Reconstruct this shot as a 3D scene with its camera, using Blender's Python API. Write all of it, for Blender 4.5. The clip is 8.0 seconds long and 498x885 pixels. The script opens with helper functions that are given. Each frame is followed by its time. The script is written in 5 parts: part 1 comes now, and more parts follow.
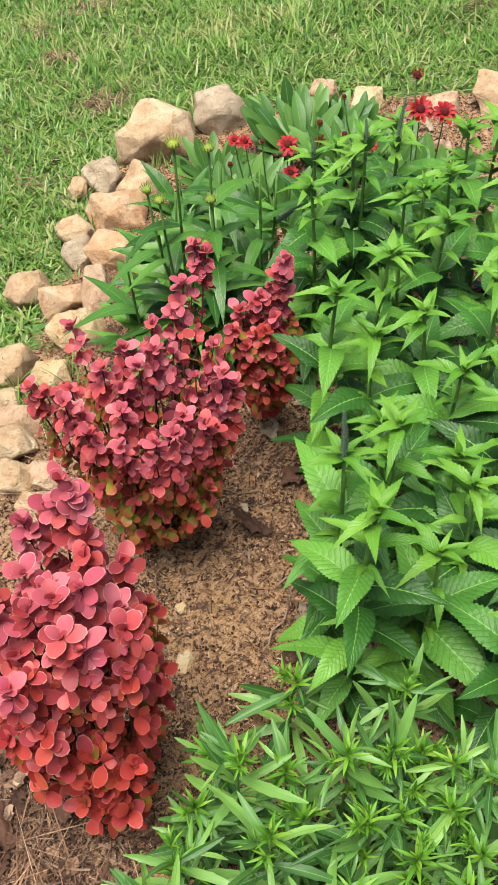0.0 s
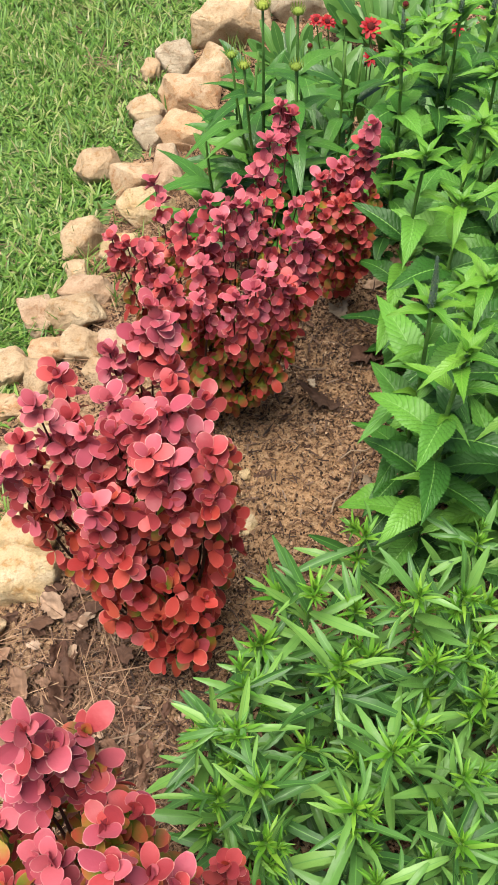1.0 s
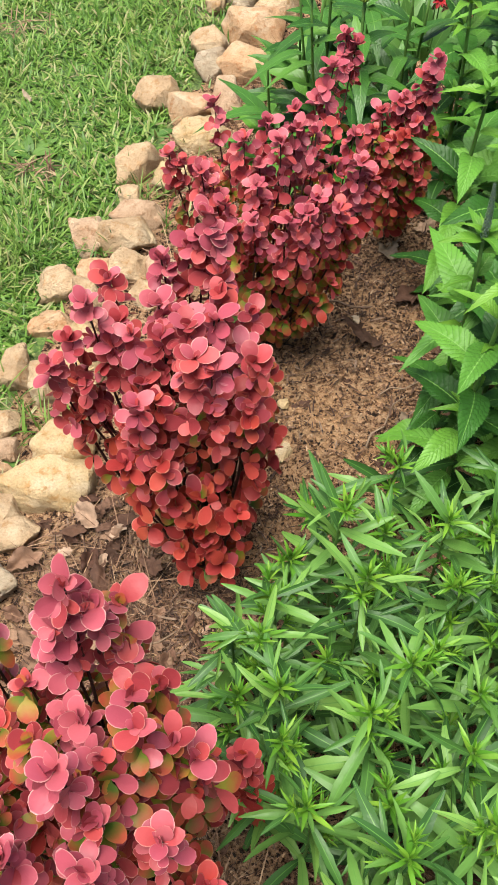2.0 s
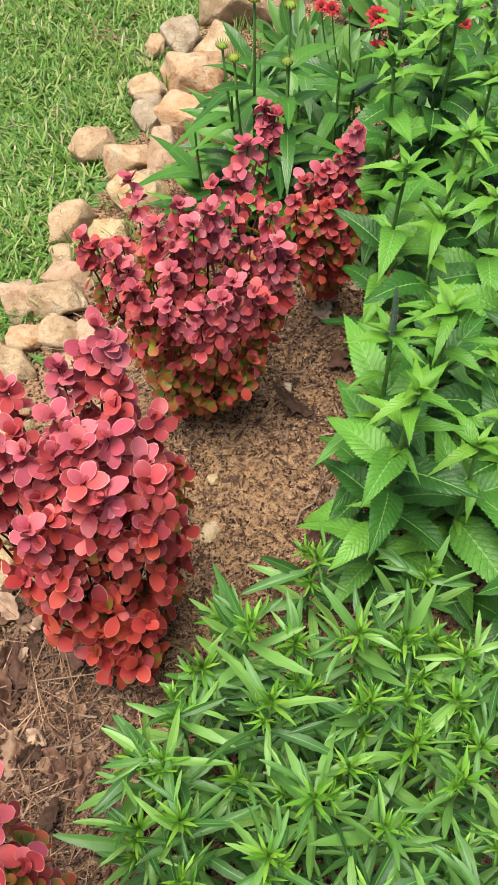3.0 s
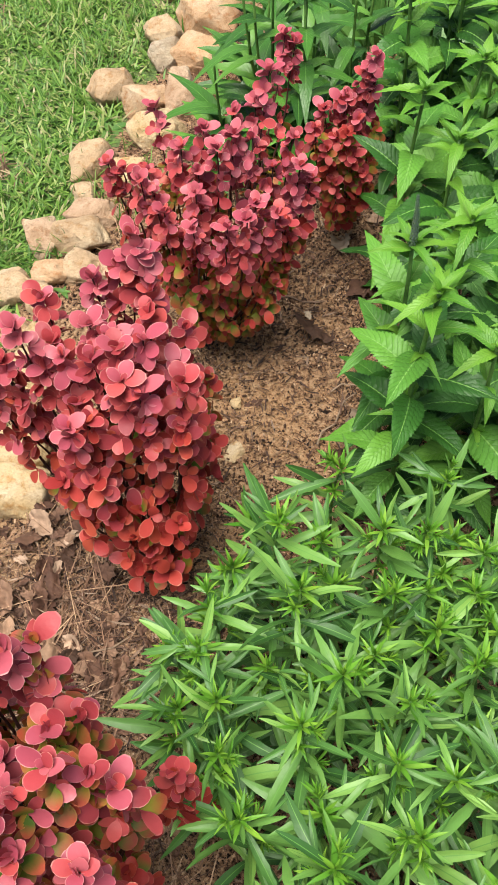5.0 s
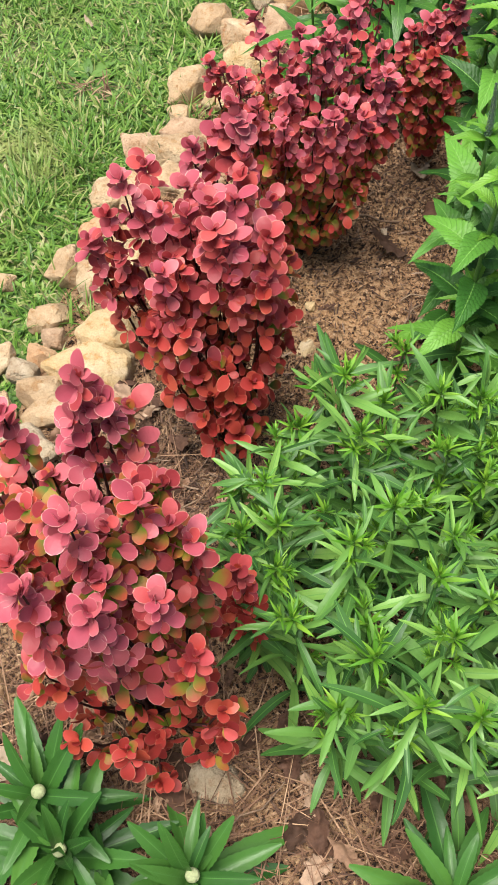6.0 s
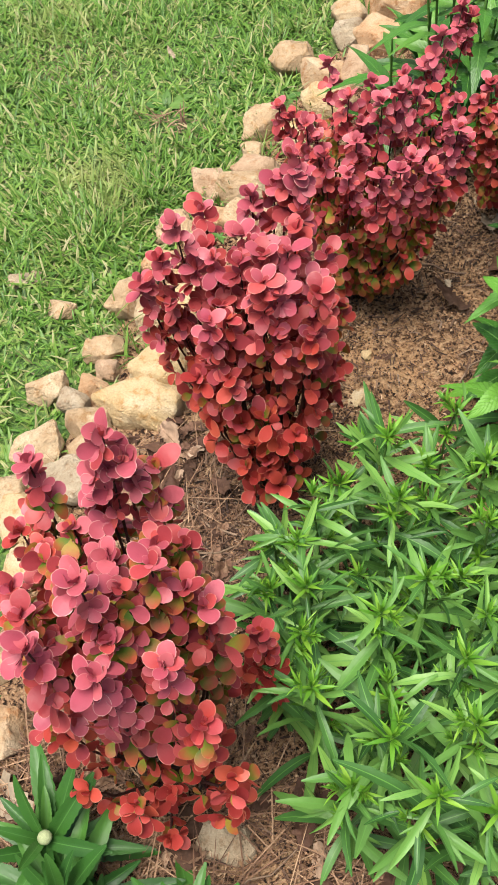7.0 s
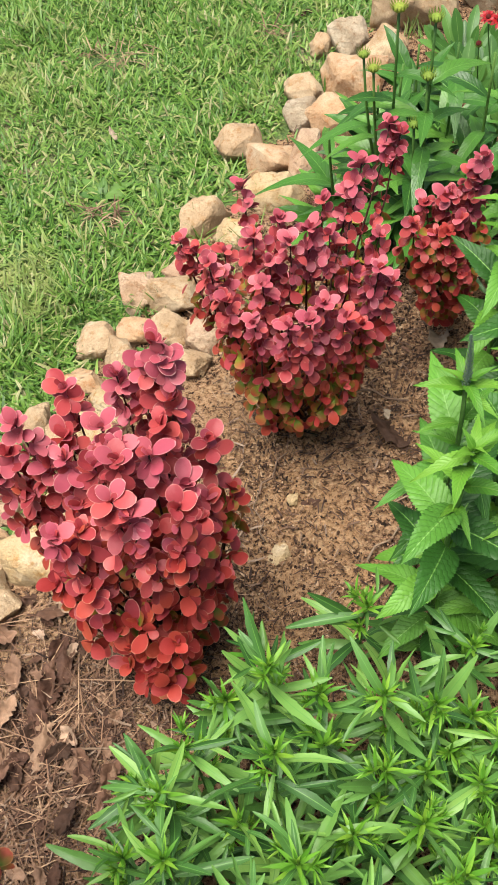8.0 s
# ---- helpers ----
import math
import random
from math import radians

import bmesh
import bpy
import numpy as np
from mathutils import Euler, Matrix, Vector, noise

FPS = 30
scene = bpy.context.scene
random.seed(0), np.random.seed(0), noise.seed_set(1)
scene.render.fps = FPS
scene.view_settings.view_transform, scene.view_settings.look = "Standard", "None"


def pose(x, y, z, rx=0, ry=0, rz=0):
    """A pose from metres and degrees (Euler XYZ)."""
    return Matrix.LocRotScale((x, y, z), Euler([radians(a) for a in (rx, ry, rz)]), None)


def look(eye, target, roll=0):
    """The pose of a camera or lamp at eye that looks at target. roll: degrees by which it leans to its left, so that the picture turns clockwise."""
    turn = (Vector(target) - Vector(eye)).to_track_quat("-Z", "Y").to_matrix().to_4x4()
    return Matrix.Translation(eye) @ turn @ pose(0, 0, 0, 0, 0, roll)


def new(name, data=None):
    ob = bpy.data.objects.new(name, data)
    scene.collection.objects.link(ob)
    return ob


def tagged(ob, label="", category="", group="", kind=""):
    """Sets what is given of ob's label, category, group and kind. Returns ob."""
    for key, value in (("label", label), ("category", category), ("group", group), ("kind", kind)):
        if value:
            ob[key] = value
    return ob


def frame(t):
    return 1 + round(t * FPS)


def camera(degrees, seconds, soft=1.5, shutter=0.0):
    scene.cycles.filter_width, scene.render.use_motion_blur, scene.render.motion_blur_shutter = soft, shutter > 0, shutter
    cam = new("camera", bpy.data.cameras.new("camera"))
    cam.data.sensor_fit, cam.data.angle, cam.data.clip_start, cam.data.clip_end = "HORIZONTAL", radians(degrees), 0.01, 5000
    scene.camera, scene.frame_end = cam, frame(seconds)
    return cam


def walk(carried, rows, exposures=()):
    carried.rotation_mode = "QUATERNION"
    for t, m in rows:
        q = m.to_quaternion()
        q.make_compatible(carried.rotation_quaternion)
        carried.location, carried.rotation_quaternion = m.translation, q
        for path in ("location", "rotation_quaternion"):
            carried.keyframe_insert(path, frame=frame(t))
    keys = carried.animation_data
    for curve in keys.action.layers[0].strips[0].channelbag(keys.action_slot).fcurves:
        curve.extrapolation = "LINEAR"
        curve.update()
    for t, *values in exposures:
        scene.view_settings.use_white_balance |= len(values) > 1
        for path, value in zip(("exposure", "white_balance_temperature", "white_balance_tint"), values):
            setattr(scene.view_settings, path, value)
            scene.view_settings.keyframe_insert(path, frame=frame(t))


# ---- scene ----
cam = camera(27.4, 8.0, soft=1.25)
PATH = [
    (0, (-0.0139, 0.2088, 1.3032), (-0.0482, 1.4651, -0.2526), -1.83),
    (0.5, (-0.0259, 0.2005, 1.2847), (-0.0846, 1.4165, -0.3030), -1.76),
    (1, (-0.0680, 0.1198, 1.2429), (-0.1677, 1.2719, -0.3887), -1.20),
    (1.2, (-0.0765, 0.0867, 1.2209), (-0.1957, 1.2171, -0.4242), -1.03),
    (2.3, (-0.0631, 0.0665, 1.2291), (-0.2228, 1.1457, -0.4473), 0.37),
    (2.5, (-0.0474, 0.1010, 1.2395), (-0.2003, 1.1845, -0.4347), 0.34),
    (3, (0.0038, 0.2003, 1.2616), (-0.1260, 1.2867, -0.4124), 0.12),
    (3.5, (0.0222, 0.2323, 1.2291), (-0.0882, 1.3161, -0.4476), 0.16),
    (4, (0.0096, 0.2117, 1.2172), (-0.0744, 1.2819, -0.4700), 0.86),
    (4.5, (0.0070, 0.1725, 1.2342), (-0.0832, 1.2308, -0.4603), 0.44),
    (5, (-0.0071, 0.1112, 1.2659), (-0.1490, 1.1419, -0.4418), -1.22),
    (5.2, (-0.0135, 0.0716, 1.2714), (-0.1806, 1.0865, -0.4431), -1.82),
    (6.3, (0.0290, -0.1079, 1.2812), (-0.2661, 0.8840, -0.4303), -3.20),
    (6.5, (0.0357, -0.1025, 1.2842), (-0.2874, 0.8936, -0.4196), -3.60),
    (7, (0.0358, -0.0357, 1.2786), (-0.3575, 0.9631, -0.4090), -4.55),
    (7.5, (0.0423, 0.1134, 1.2467), (-0.3937, 1.1030, -0.4362), -5.53),
    (8, (0.1068, 0.2860, 1.2436), (-0.3272, 1.2897, -0.4309), -6.27),
]
walk(cam, [(t, look(eye, target, roll)) for t, eye, target, roll in PATH])

# ---------------------------------------------------------------- light
world = bpy.data.worlds.new("sky")
scene.world = world
world.use_nodes = True
SUN_ELEVATION, SUN_AZIMUTH = 79.0, 228.0
wn = world.node_tree
sky = wn.nodes.new("ShaderNodeTexSky")
sky.sky_type = "NISHITA"
sky.sun_disc = False
sky.sun_elevation = radians(SUN_ELEVATION)
sky.sun_rotation = radians(SUN_AZIMUTH)
sky.dust_density = 4.0
sky.air_density = 1.0
background = wn.nodes["Background"]
background.inputs["Strength"].default_value = 0.078
wn.links.new(sky.outputs["Color"], background.inputs["Color"])

sun_data = bpy.data.lights.new("sun", "SUN")
sun_data.energy = 4.1
sun_data.angle = radians(40)
sun_data.color = (1.0, 0.96, 0.88)
sun = new("sun", sun_data)
az, el = radians(SUN_AZIMUTH), radians(SUN_ELEVATION)
sun_way = Vector((math.sin(az) * math.cos(el), math.cos(az) * math.cos(el), math.sin(el)))
sun.matrix_world = look(sun_way * 30, (0, 0, 0))
scene.view_settings.exposure = 1.04

# ---------------------------------------------------------------- material helpers


def feed(nt, socket, value):
    if isinstance(value, bpy.types.NodeSocket):
        nt.links.new(value, socket)
    elif isinstance(value, tuple) and len(value) == 3 and socket.type == "RGBA":
        socket.default_value = (*value, 1.0)
    else:
        socket.default_value = value


def calc(nt, op, a, b=0.0, clamp=False):
    n = nt.nodes.new("ShaderNodeMath")
    n.operation, n.use_clamp = op, clamp
    feed(nt, n.inputs[0], a)
    feed(nt, n.inputs[1], b)
    return n.outputs[0]


def blend(nt, fac, a, b, mode="MIX"):
    n = nt.nodes.new("ShaderNodeMix")
    n.data_type, n.blend_type = "RGBA", mode
    feed(nt, n.inputs[0], fac)
    feed(nt, n.inputs[6], a)
    feed(nt, n.inputs[7], b)
    return n.outputs[2]


def grain(nt, vec, scale, detail=4.0, rough=0.6, distort=0.0):
    n = nt.nodes.new("ShaderNodeTexNoise")
    feed(nt, n.inputs["Vector"], vec)
    feed(nt, n.inputs["Scale"], scale)
    feed(nt, n.inputs["Detail"], detail)
    feed(nt, n.inputs["Roughness"], rough)
    feed(nt, n.inputs["Distortion"], distort)
    return n.outputs["Fac"]


def span(nt, value, lo, hi, a=0.0, b=1.0):
    n = nt.nodes.new("ShaderNodeMapRange")
    feed(nt, n.inputs["Value"], value)
    n.inputs["From Min"].default_value, n.inputs["From Max"].default_value = lo, hi
    n.inputs["To Min"].default_value, n.inputs["To Max"].default_value = a, b
    return n.outputs[0]


def ramp(nt, fac, stops):
    n = nt.nodes.new("ShaderNodeValToRGB")
    feed(nt, n.inputs[0], fac)
    e = n.color_ramp.elements
    while len(e) < len(stops):
        e.new(0.5)
    for k, (at, colour) in enumerate(stops):
        e[k].position = at
        e[k].color = (*colour, 1.0)
    return n.outputs[0]


def relief(nt, height, strength, distance):
    n = nt.nodes.new("ShaderNodeBump")
    n.inputs["Strength"].default_value = strength
    n.inputs["Distance"].default_value = distance
    feed(nt, n.inputs["Height"], height)
    return n.outputs[0]


def start(name):
    m = bpy.data.materials.new(name)
    m.use_nodes = True
    nt = m.node_tree
    return m, nt, nt.nodes["Principled BSDF"]


def coords(nt, which="Object"):
    return nt.nodes.new("ShaderNodeTexCoord").outputs[which]


def world_place(nt):
    return nt.nodes.new("ShaderNodeNewGeometry").outputs["Position"]


def chance(nt, island=False):
    one = nt.nodes.new("ShaderNodeObjectInfo").outputs["Random"]
    if not island:
        return one
    return calc(nt, "FRACT", calc(nt, "ADD", one, nt.nodes.new("ShaderNodeNewGeometry").outputs["Random Per Island"]))


def leaf_material(name, stops, rim=None, spot_scale=26.0, veins=0.0, rib=(0.0, None), rough=0.45, glow=0.16, island=True, spots=None, tip=None):
    """Foliage: colour by chance leaf by leaf, a paler rim, a midrib, pressed side veins, some light through the blade."""
    m, nt, bsdf = start(name)
    uv = nt.nodes.new("ShaderNodeSeparateXYZ")
    feed(nt, uv.inputs[0], coords(nt, "UV"))
    u, v = uv.outputs[0], uv.outputs[1]
    off = calc(nt, "ABSOLUTE", calc(nt, "SUBTRACT", calc(nt, "MULTIPLY", u, 2.0), 1.0))
    place = world_place(nt)
    colour = ramp(nt, chance(nt, island), stops)
    mottle = grain(nt, place, 55.0, 3.0)
    colour = blend(nt, span(nt, mottle, 0.3, 0.75, 0.0, 0.32), colour, blend(nt, 1.0, colour, (0.62, 0.62, 0.62), "MULTIPLY"))
    if spots:
        colour = blend(nt, span(nt, grain(nt, place, spot_scale, 3.0), 0.58, 0.72, 0.0, 0.8), colour, spots)
    if tip:
        colour = blend(nt, span(nt, calc(nt, "ADD", v, calc(nt, "MULTIPLY", calc(nt, "SUBTRACT", mottle, 0.5), 0.9)), 0.35, 0.95), colour, tip)
    if rib[1]:
        colour = blend(nt, span(nt, off, rib[0], rib[0] * 0.4), colour, rib[1])
    if rim:
        edge = calc(nt, "MAXIMUM", span(nt, off, 0.88, 0.98), span(nt, v, 0.95, 0.99))
        often = span(nt, calc(nt, "FRACT", calc(nt, "MULTIPLY", chance(nt, island), 7.31)), 0.1, 1.0, 0.12, 0.85)
        colour = blend(nt, calc(nt, "MULTIPLY", edge, often), colour, rim)
    height = calc(nt, "MULTIPLY", grain(nt, place, 160.0, 2.0), 0.9 if veins else 0.5)
    if veins:
        sway = calc(nt, "MULTIPLY", calc(nt, "SUBTRACT", grain(nt, place, 90.0, 2.0), 0.5), 0.9)
        run = calc(nt, "ADD", calc(nt, "MULTIPLY", calc(nt, "SUBTRACT", v, calc(nt, "MULTIPLY", calc(nt, "POWER", off, 0.8), 0.20)), 38.0), sway)
        wave = calc(nt, "POWER", calc(nt, "ABSOLUTE", calc(nt, "SINE", run)), 0.55)
        height = calc(nt, "ADD", height, calc(nt, "MULTIPLY", wave, veins))
        colour = blend(nt, span(nt, wave, 0.6, 0.15, 0.0, 0.55), colour, blend(nt, 1.0, colour, (0.42, 0.48, 0.38), "MULTIPLY"))
    feed(nt, bsdf.inputs["Base Color"], colour)
    feed(nt, bsdf.inputs["Roughness"], span(nt, mottle, 0.2, 0.8, rough - 0.08, rough + 0.12))
    bsdf.inputs["Specular IOR Level"].default_value = 0.28
    feed(nt, bsdf.inputs["Normal"], relief(nt, height, 0.55, 0.0018))
    thin = nt.nodes.new("ShaderNodeBsdfTranslucent")
    feed(nt, thin.inputs["Color"], colour)
    both = nt.nodes.new("ShaderNodeMixShader")
    both.inputs[0].default_value = glow
    nt.links.new(bsdf.outputs[0], both.inputs[1])
    nt.links.new(thin.outputs[0], both.inputs[2])
    nt.links.new(both.outputs[0], nt.nodes["Material Output"].inputs["Surface"])
    return m


def plain_material(name, stops, rough=0.8, scale=60.0, bump=0.6, depth=0.003, island=False, dark=0.5):
    """Bark, straw, chips, dead leaves: colour by chance, two scales of grain, fine relief."""
    m, nt, bsdf = start(name)
    place = world_place(nt)
    colour = ramp(nt, chance(nt, island), stops)
    fine = grain(nt, place, scale, 6.0, 0.7)
    broad = grain(nt, place, scale * 0.15, 3.0)
    colour = blend(nt, span(nt, fine, 0.35, 0.7), colour, blend(nt, 1.0, colour, (dark, dark, dark), "MULTIPLY"))
    colour = blend(nt, span(nt, broad, 0.4, 0.7, 0.0, 0.4), colour, blend(nt, 1.0, colour, (0.7, 0.66, 0.6), "MULTIPLY"))
    feed(nt, bsdf.inputs["Base Color"], colour)
    bsdf.inputs["Roughness"].default_value = rough
    bsdf.inputs["Specular IOR Level"].default_value = 0.25
    feed(nt, bsdf.inputs["Normal"], relief(nt, fine, bump, depth))
    return m


def stone_material(name, a, b, c, stain):
    m, nt, bsdf = start(name)
    at = nt.nodes.new("ShaderNodeVectorMath")
    at.operation = "ADD"
    nt.links.new(coords(nt), at.inputs[0])
    shift = nt.nodes.new("ShaderNodeVectorMath")
    shift.operation = "SCALE"
    shift.inputs[0].default_value = (7.0, 3.0, 5.0)
    nt.links.new(chance(nt), shift.inputs["Scale"])
    nt.links.new(shift.outputs[0], at.inputs[1])
    p = at.outputs[0]
    broad = grain(nt, p, 16.0, 4.0, 0.6, 0.6)
    mid = grain(nt, p, 55.0, 6.0, 0.7)
    fine = grain(nt, p, 260.0, 5.0, 0.7)
    colour = ramp(nt, broad, [(0.3, a), (0.5, b), (0.68, c)])
    colour = blend(nt, span(nt, mid, 0.52, 0.66, 0.0, 0.8), colour, stain)
    colour = blend(nt, span(nt, chance(nt), 0.0, 1.0, 0.0, 0.3), colour, blend(nt, 1.0, colour, (0.66, 0.60, 0.56), "MULTIPLY"))
    colour = blend(nt, span(nt, fine, 0.45, 0.75, 0.0, 0.6), colour, blend(nt, 1.0, colour, (0.55, 0.5, 0.45), "MULTIPLY"))
    feed(nt, bsdf.inputs["Base Color"], colour)
    bsdf.inputs["Roughness"].default_value = 0.88
    bsdf.inputs["Specular IOR Level"].default_value = 0.25
    height = calc(nt, "ADD", calc(nt, "MULTIPLY", mid, 1.0), calc(nt, "MULTIPLY", fine, 0.35))
    feed(nt, bsdf.inputs["Normal"], relief(nt, height, 1.0, 0.014))
    return m


# ---------------------------------------------------------------- materials
PURPLE = leaf_material("barberry_purple", [(0.0, (0.347, 0.06, 0.091)), (0.5, (0.376, 0.071, 0.098)), (1.0, (0.476, 0.107, 0.127))], rim=(0.643, 0.355, 0.32), rough=0.44, glow=0.16)
ROSE = leaf_material("barberry_rose", [(0.0, (0.263, 0.034, 0.044)), (0.5, (0.376, 0.05, 0.057)), (1.0, (0.481, 0.079, 0.074))], rim=(0.613, 0.294, 0.233), rough=0.46, glow=0.18)
EMBER = leaf_material("barberry_ember", [(0.0, (0.272, 0.027, 0.026)), (0.6, (0.404, 0.046, 0.037)), (1.0, (0.465, 0.081, 0.045))], rim=(0.544, 0.25, 0.157), rough=0.47, glow=0.2)
OLIVE = leaf_material("barberry_olive", [(0.0, (0.055, 0.105, 0.012)), (0.4, (0.127, 0.182, 0.018)), (0.82, (0.255, 0.235, 0.025)), (1.0, (0.35, 0.19, 0.03))], rim=(0.41, 0.218, 0.084), rough=0.5, glow=0.24, tip=(0.364, 0.068, 0.035))
TWIG = plain_material("barberry_twig", [(0.0, (0.042, 0.015, 0.014)), (1.0, (0.084, 0.028, 0.025))], 0.7, 120.0)
VERONICA = leaf_material("veronica_leaf", [(0.0, (0.016, 0.061, 0.008)), (0.5, (0.038, 0.135, 0.016)), (1.0, (0.115, 0.282, 0.032))], veins=0.4, rib=(0.05, (0.133, 0.279, 0.057)), rough=0.47, glow=0.08)
VERONICA_TOP = leaf_material("veronica_top_leaf", [(0.0, (0.062, 0.193, 0.015)), (1.0, (0.131, 0.289, 0.027))], veins=0.3, rib=(0.05, (0.144, 0.27, 0.04)), rough=0.42, glow=0.18)
NARROW = leaf_material("narrow_leaf", [(0.0, (0.026, 0.083, 0.017)), (0.4, (0.059, 0.153, 0.03)), (0.8, (0.109, 0.232, 0.045)), (1.0, (0.16, 0.3, 0.058))], rib=(0.12, (0.087, 0.207, 0.04)), rough=0.43, glow=0.08)
NARROW_TOP = leaf_material("narrow_top_leaf", [(0.0, (0.059, 0.182, 0.013)), (0.6, (0.105, 0.259, 0.021)), (1.0, (0.175, 0.329, 0.031))], rough=0.48, glow=0.14)
CONE_LEAF = leaf_material("coneflower_leaf", [(0.0, (0.021, 0.074, 0.011)), (0.5, (0.045, 0.136, 0.018)), (1.0, (0.09, 0.214, 0.027))], veins=0.22, rib=(0.05, (0.102, 0.221, 0.042)), rough=0.34, glow=0.08)
BLANKET_LEAF = leaf_material("blanket_leaf", [(0.0, (0.025, 0.083, 0.014)), (0.5, (0.053, 0.137, 0.025)), (1.0, (0.095, 0.202, 0.037))], rib=(0.06, (0.101, 0.196, 0.048)), rough=0.42, glow=0.09)
DAISY_LEAF = leaf_material("daisy_leaf", [(0.0, (0.02, 0.071, 0.013)), (0.6, (0.037, 0.114, 0.019)), (1.0, (0.062, 0.16, 0.027))], rib=(0.08, (0.057, 0.149, 0.032)), rough=0.40, glow=0.12)
WEED_LEAF = leaf_material("weed_leaf", [(0.0, (0.045, 0.115, 0.019)), (1.0, (0.101, 0.189, 0.039))], rib=(0.06, (0.112, 0.2, 0.058)), rough=0.45)
STEM = plain_material("green_stem", [(0.0, (0.07, 0.168, 0.035)), (1.0, (0.119, 0.238, 0.049))], 0.5, 90.0, 0.3)
SPIKE = plain_material("flower_spike", [(0.0, (0.091, 0.154, 0.098)), (0.5, (0.14, 0.196, 0.154)), (1.0, (0.182, 0.266, 0.14))], 0.8, 500.0, 0.3, island=True, dark=0.8)
PETAL = leaf_material("red_petal", [(0.0, (0.25, 0.004, 0.008)), (1.0, (0.367, 0.012, 0.015))], rough=0.5, glow=0.2)
DISC = plain_material("flower_disc", [(0.0, (0.07, 0.006, 0.007)), (1.0, (0.112, 0.01, 0.007))], 0.8, 500.0, 1.0)
BUD = plain_material("green_bud", [(0.0, (0.168, 0.266, 0.035)), (1.0, (0.266, 0.322, 0.042))], 0.6, 400.0, 0.8)
BUD_PALE = plain_material("pale_bud", [(0.0, (0.294, 0.336, 0.175)), (1.0, (0.35, 0.385, 0.21))], 0.6, 400.0, 0.6, dark=0.75)
GRASS = leaf_material("grass_blade", [(0.0, (0.028, 0.086, 0.01)), (0.3, (0.071, 0.166, 0.02)), (0.65, (0.129, 0.24, 0.037)), (0.80, (0.216, 0.308, 0.069)), (0.90, (0.308, 0.308, 0.126)), (1.0, (0.37, 0.308, 0.183))], rib=(0.25, (0.136, 0.246, 0.047)), rough=0.42, glow=0.24, island=True, spots=(0.30, 0.31, 0.11), spot_scale=4.0)
THATCH = plain_material("dead_grass", [(0.0, (0.07, 0.038, 0.021)), (0.5, (0.175, 0.108, 0.063)), (1.0, (0.322, 0.245, 0.14))], 0.8, 120.0, 0.4, island=True, dark=0.7)
STRAW = plain_material("pine_straw", [(0.0, (0.07, 0.032, 0.017)), (0.45, (0.15, 0.076, 0.042)), (0.85, (0.28, 0.165, 0.098)), (1.0, (0.413, 0.27, 0.162))], 0.7, 120.0, 0.4, island=True, dark=0.7)
CHIP = plain_material("mulch_chip", [(0.0, (0.014, 0.008, 0.005)), (0.22, (0.055, 0.028, 0.017)), (0.5, (0.198, 0.109, 0.061)), (0.88, (0.382, 0.231, 0.129)), (1.0, (0.544, 0.38, 0.24))], 0.9, 130.0, 0.6, island=True, dark=0.6)
DEAD = plain_material("dead_leaf", [(0.0, (0.076, 0.035, 0.022)), (0.35, (0.189, 0.102, 0.064)), (0.75, (0.318, 0.197, 0.125)), (1.0, (0.438, 0.306, 0.213))], 0.75, 60.0, 0.7, 0.004, dark=0.5)
DARK_DEAD = plain_material("dark_dead_leaf", [(0.0, (0.049, 0.025, 0.015)), (1.0, (0.091, 0.045, 0.028))], 0.8, 80.0, 0.7)
PALE_DEAD = plain_material("pale_dead_leaf", [(0.0, (0.258, 0.197, 0.138)), (1.0, (0.325, 0.257, 0.181))], 0.75, 90.0, 0.5, dark=0.75)
STONE_TAN = stone_material("tan_sandstone", (0.39, 0.26, 0.146), (0.516, 0.373, 0.227), (0.601, 0.474, 0.312), (0.39, 0.217, 0.089))
STONE_PALE = stone_material("pale_sandstone", (0.494, 0.347, 0.168), (0.582, 0.434, 0.244), (0.635, 0.512, 0.336), (0.441, 0.234, 0.076))
STONE_ORANGE = stone_material("orange_sandstone", (0.452, 0.265, 0.141), (0.553, 0.363, 0.207), (0.603, 0.46, 0.31), (0.419, 0.186, 0.069))
STONE_PINK = stone_material("pinkish_sandstone", (0.388, 0.252, 0.151), (0.512, 0.356, 0.235), (0.617, 0.477, 0.328), (0.335, 0.182, 0.092))
STONE_GREY = stone_material("grey_fieldstone", (0.335, 0.255, 0.168), (0.45, 0.365, 0.252), (0.547, 0.46, 0.344), (0.291, 0.174, 0.092))


